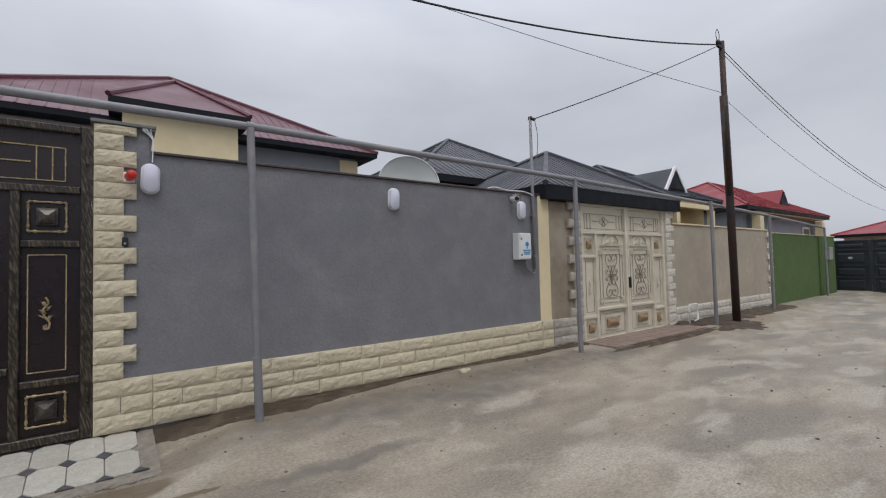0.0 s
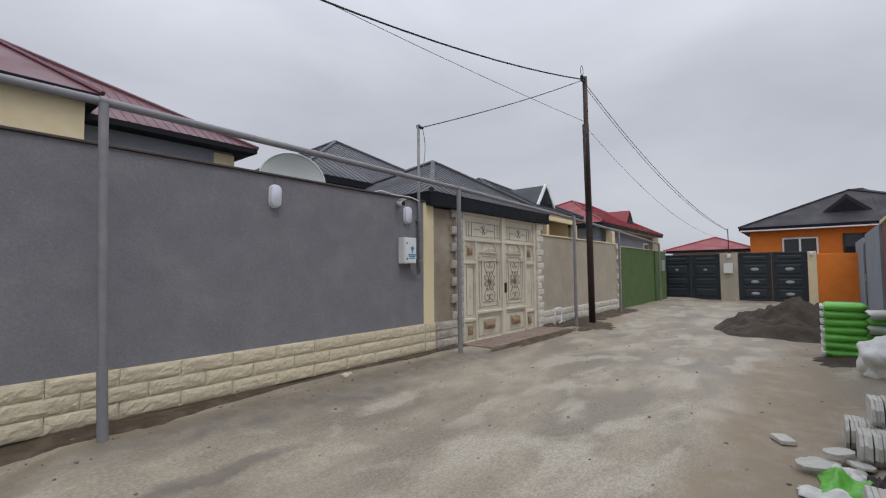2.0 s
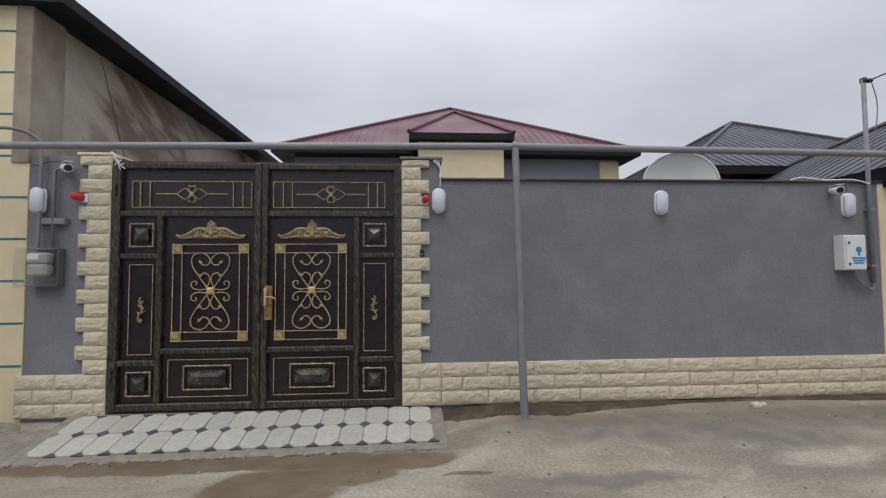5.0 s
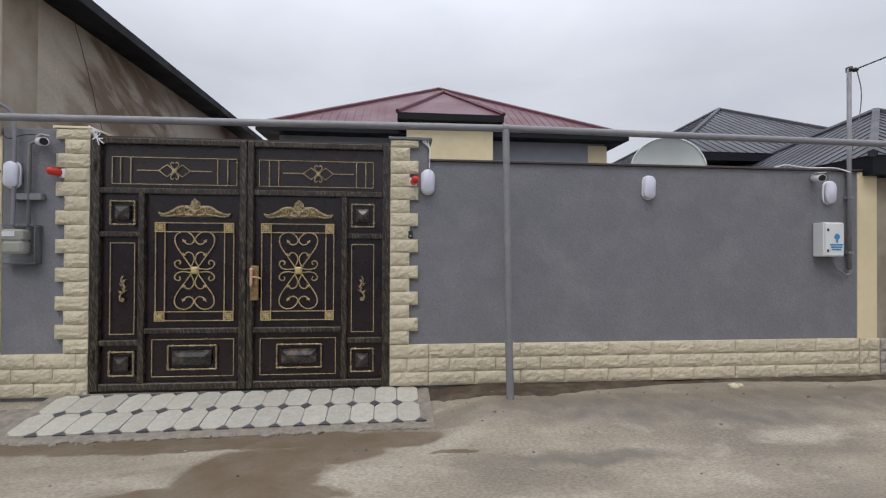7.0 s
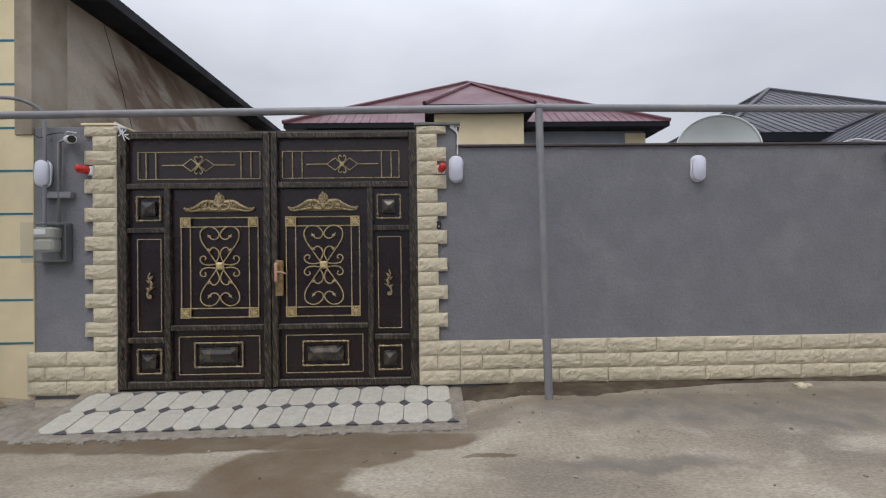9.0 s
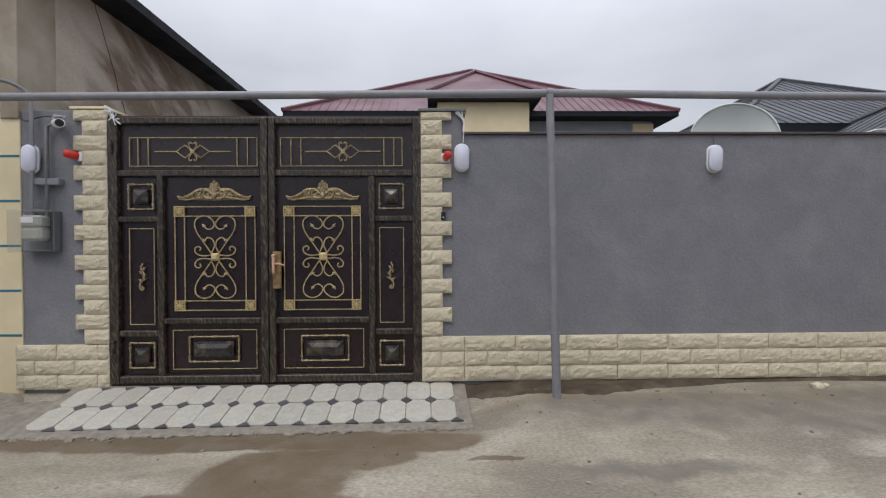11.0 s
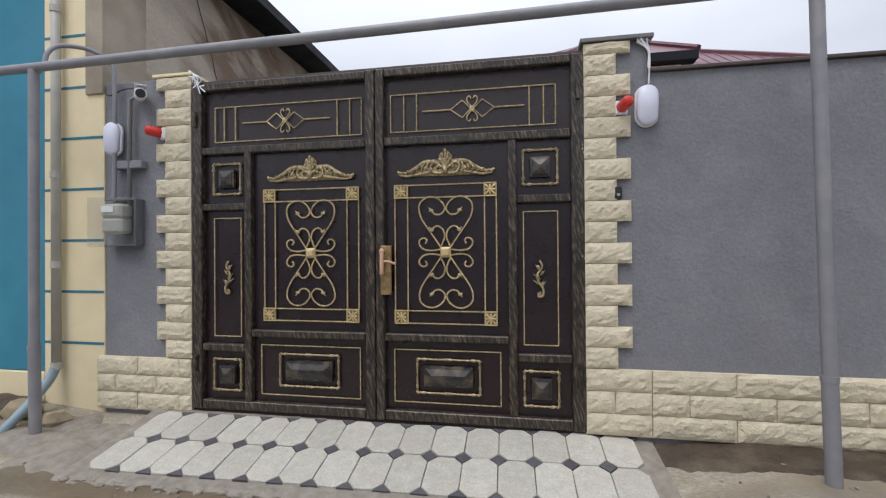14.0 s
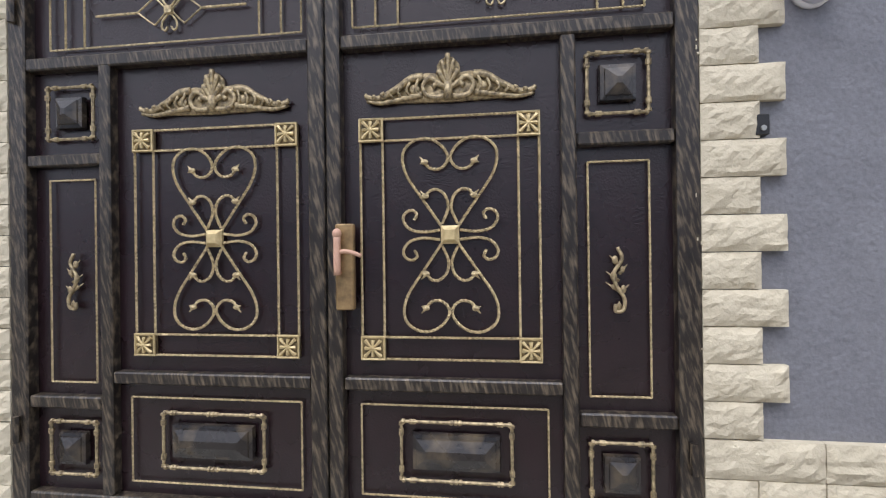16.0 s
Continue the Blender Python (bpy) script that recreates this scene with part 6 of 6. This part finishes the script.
# ---- split-face stones ----
def split_stone(w, h, d, seed, mat, rough=0.018):
    """A stone with a broken face towards -y; its foot's middle is the origin."""
    nx, nz = max(5, min(18, round(w / 0.030))), 6
    bm = bmesh.new()
    g = []
    for j in range(nz + 1):
        row = []
        for i in range(nx + 1):
            u, q = i / nx, j / nz
            rim = 0 if 0 < i < nx and 0 < j < nz else 1
            edge = min(u, 1 - u) * w < 0.03 or min(q, 1 - q) < 0.26
            y = -d + (0.004 if rim else -rough * (0.35 if edge else 0.7) - rough * 0.95 * abs(noise.noise((u * w * 11 + seed * 7.1, q * 2.0, seed))))
            y += rough * 0.55 * noise.noise((u * w * 26 + seed, q * 4.5, 1.0))
            jz = 0.018 * noise.noise((u * 4, seed, q)) if 0 < j < nz else 0
            row.append(bm.verts.new(((u - 0.5) * w, y, q * h + jz)))
        g.append(row)
    for j in range(nz):
        for i in range(nx):
            bm.faces.new((g[j][i], g[j][i + 1], g[j + 1][i + 1], g[j + 1][i]))
    rim = g[0] + [r[-1] for r in g[1:]] + g[-1][-2::-1] + [r[0] for r in g[-2:0:-1]]
    back = [bm.verts.new((v.co.x, 0.0, v.co.z)) for v in rim]
    for i in range(len(rim)):
        k = (i + 1) % len(rim)
        bm.faces.new((rim[i], back[i], back[k], rim[k]))
    bmesh.ops.recalc_face_normals(bm, faces=bm.faces)
    me = bpy.data.meshes.new("stone")
    bm.to_mesh(me)
    bm.free()
    me.materials.append(mat)
    return me


STONES = {}


def stone(w, h, mat, parent, x, z, y=WALL_Y - 0.002, rot=0.0, d=0.032, rough=0.0125, name="stone"):
    key = (round(w, 2), round(h, 3), mat.name, rnd.randrange(6), d)
    if key not in STONES:
        STONES[key] = split_stone(w, h, d, len(STONES) * 1.7 + 0.3, mat, rough)
    ob = new(name, STONES[key])
    ob.parent = parent
    ob.matrix_basis = Matrix.Translation(Vector((x, y, z)) - ORIGIN[parent]) @ pose(0, 0, 0, 0, 0, rot)
    return ob


def courses(parent, x0, x1, z0, heights, length, mat, y=WALL_Y - 0.002, d=0.035, gap=0.004):
    z = z0
    for k, h in enumerate(heights):
        x = x0
        first = length * (0.45 if k % 2 else 1.0)
        while x < x1 - 0.02:
            w = min(first if x == x0 else length, x1 - x)
            if x1 - (x + w) < 0.08:
                w = x1 - x
            stone(w - gap, h - gap, mat, parent, x + w / 2, z, y, d=d)
            x += w
        z += h


def quoins(parent, edge, side, wide, narrow, z0, z1, n, mat, y=WALL_Y - 0.002, d=0.035, top_wide=True):
    """Toothed stones beside an opening: side is +1 when they reach towards +x from the edge."""
    h = (z1 - z0) / n
    for k in range(n):
        w = wide if ((n - 1 - k) % 2 == 0) == top_wide else narrow
        stone(w, h - 0.004, mat, parent, edge + side * w / 2, z0 + k * h, y, d=d)


pier_r, pier_l = bpy.data.objects["wall_pier_right"], bpy.data.objects["wall_pier_left"]
grey_wall, cream_strip, raw_strip, beige_wall = (bpy.data.objects[n] for n in ("wall_grey", "wall_cream_strip", "wall_raw_strip", "wall_beige"))
quoins(pier_r, -0.175, 1, 0.325, 0.225, 0.515, 2.815, 15, CREAM_STONE, top_wide=False)
stone(0.325, 0.083, CREAM_STONE, pier_r, -0.0125, 2.815)
quoins(pier_l, -3.455, -1, 0.345, 0.255, 0.465, 2.81, 15, CREAM_STONE, top_wide=False)
stone(0.345, 0.108, CREAM_STONE, pier_l, -3.6275, 2.81)
courses(pier_r, -0.175, 0.28, 0.03, (0.16, 0.16, 0.162), 0.455, CREAM_STONE)
courses(grey_wall, 0.28, 5.84, 0.03, (0.16, 0.16, 0.162), 0.55, CREAM_STONE)
courses(cream_strip, 5.84, 6.12, 0.03, (0.16, 0.16, 0.162), 0.28, CREAM_STONE, y=WALL_Y - 0.014, d=0.03)
courses(pier_l, -4.42, -3.455, -0.01, (0.155, 0.155, 0.16), 0.42, CREAM_STONE)
quoins(raw_strip, 6.985, -1, 0.36, 0.22, 0.50, 2.62, 13, GREY_STONE, y=WALL_Y + 0.016, d=0.06)
courses(raw_strip, 6.13, 6.985, -0.12, (0.155, 0.155, 0.155, 0.155), 0.43, GREY_STONE, y=WALL_Y + 0.016, d=0.06)
post_r = slab("wall_ivory_pier", 10.05, 10.345, WALL_Y + 0.01, 5.4, -0.2, 2.62, RAW, "cement pier beside the ivory gate")
quoins(post_r, 10.045, 1, 0.34, 0.22, 0.46, 2.62, 13, PALE_STONE, y=WALL_Y - 0.005, d=0.06)
courses(post_r, 10.045, 10.34, -0.1, (0.185, 0.185, 0.185), 0.30, PALE_STONE, y=WALL_Y - 0.005, d=0.06)
courses(beige_wall, 10.39, 16.35, -0.12, (0.17, 0.17, 0.17), 0.45, PALE_STONE)
post_g = slab("wall_green_pier", 16.355, 16.595, WALL_Y, 5.36, -0.2, 2.3, RAW, "cement pier between the beige and green walls")
quoins(post_g, 16.59, -1, 0.40, 0.22, -0.12, 2.3, 14, PALE_STONE, d=0.05)
blue_wall = bpy.data.objects["wall_near_blue"]
for k in range(11):
    w = 0.42 if k % 2 else 0.28
    stone(w, 0.245, PALE_STONE, blue_wall, -0.21 - w / 2 if k % 2 else -0.35 - w / 2, 0.16 + 0.25 * k, 0.008, 180, d=0.055, rough=0.016)
for k in range(4):
    stone(0.4, 0.16, PALE_STONE, blue_wall, -0.08 - 0.4 * k - 0.2, -0.03, 0.008, 180, d=0.09, rough=0.022)

# chipped pale paint along the gate's edges
bm = bmesh.new()
rnd = random.Random(23)
for k in range(16):
    x = (-3.452 if k % 2 else -0.188) + rnd.uniform(-.012, .012)
    z, w, h = 0.2 + 2.5 * rnd.random() ** 0.8, rnd.uniform(.001, .004), rnd.uniform(.005, .03)
    box(x - w, x + w, 5.114, 5.1195, z, z + h, bm)
chips = part("chipped_paint", bm, CREAM_STONE, black_gate, "chips of pale paint along the gate's edge", kind="stuff")
chips.location -= Vector((-3.455, 5.165, 0.035))
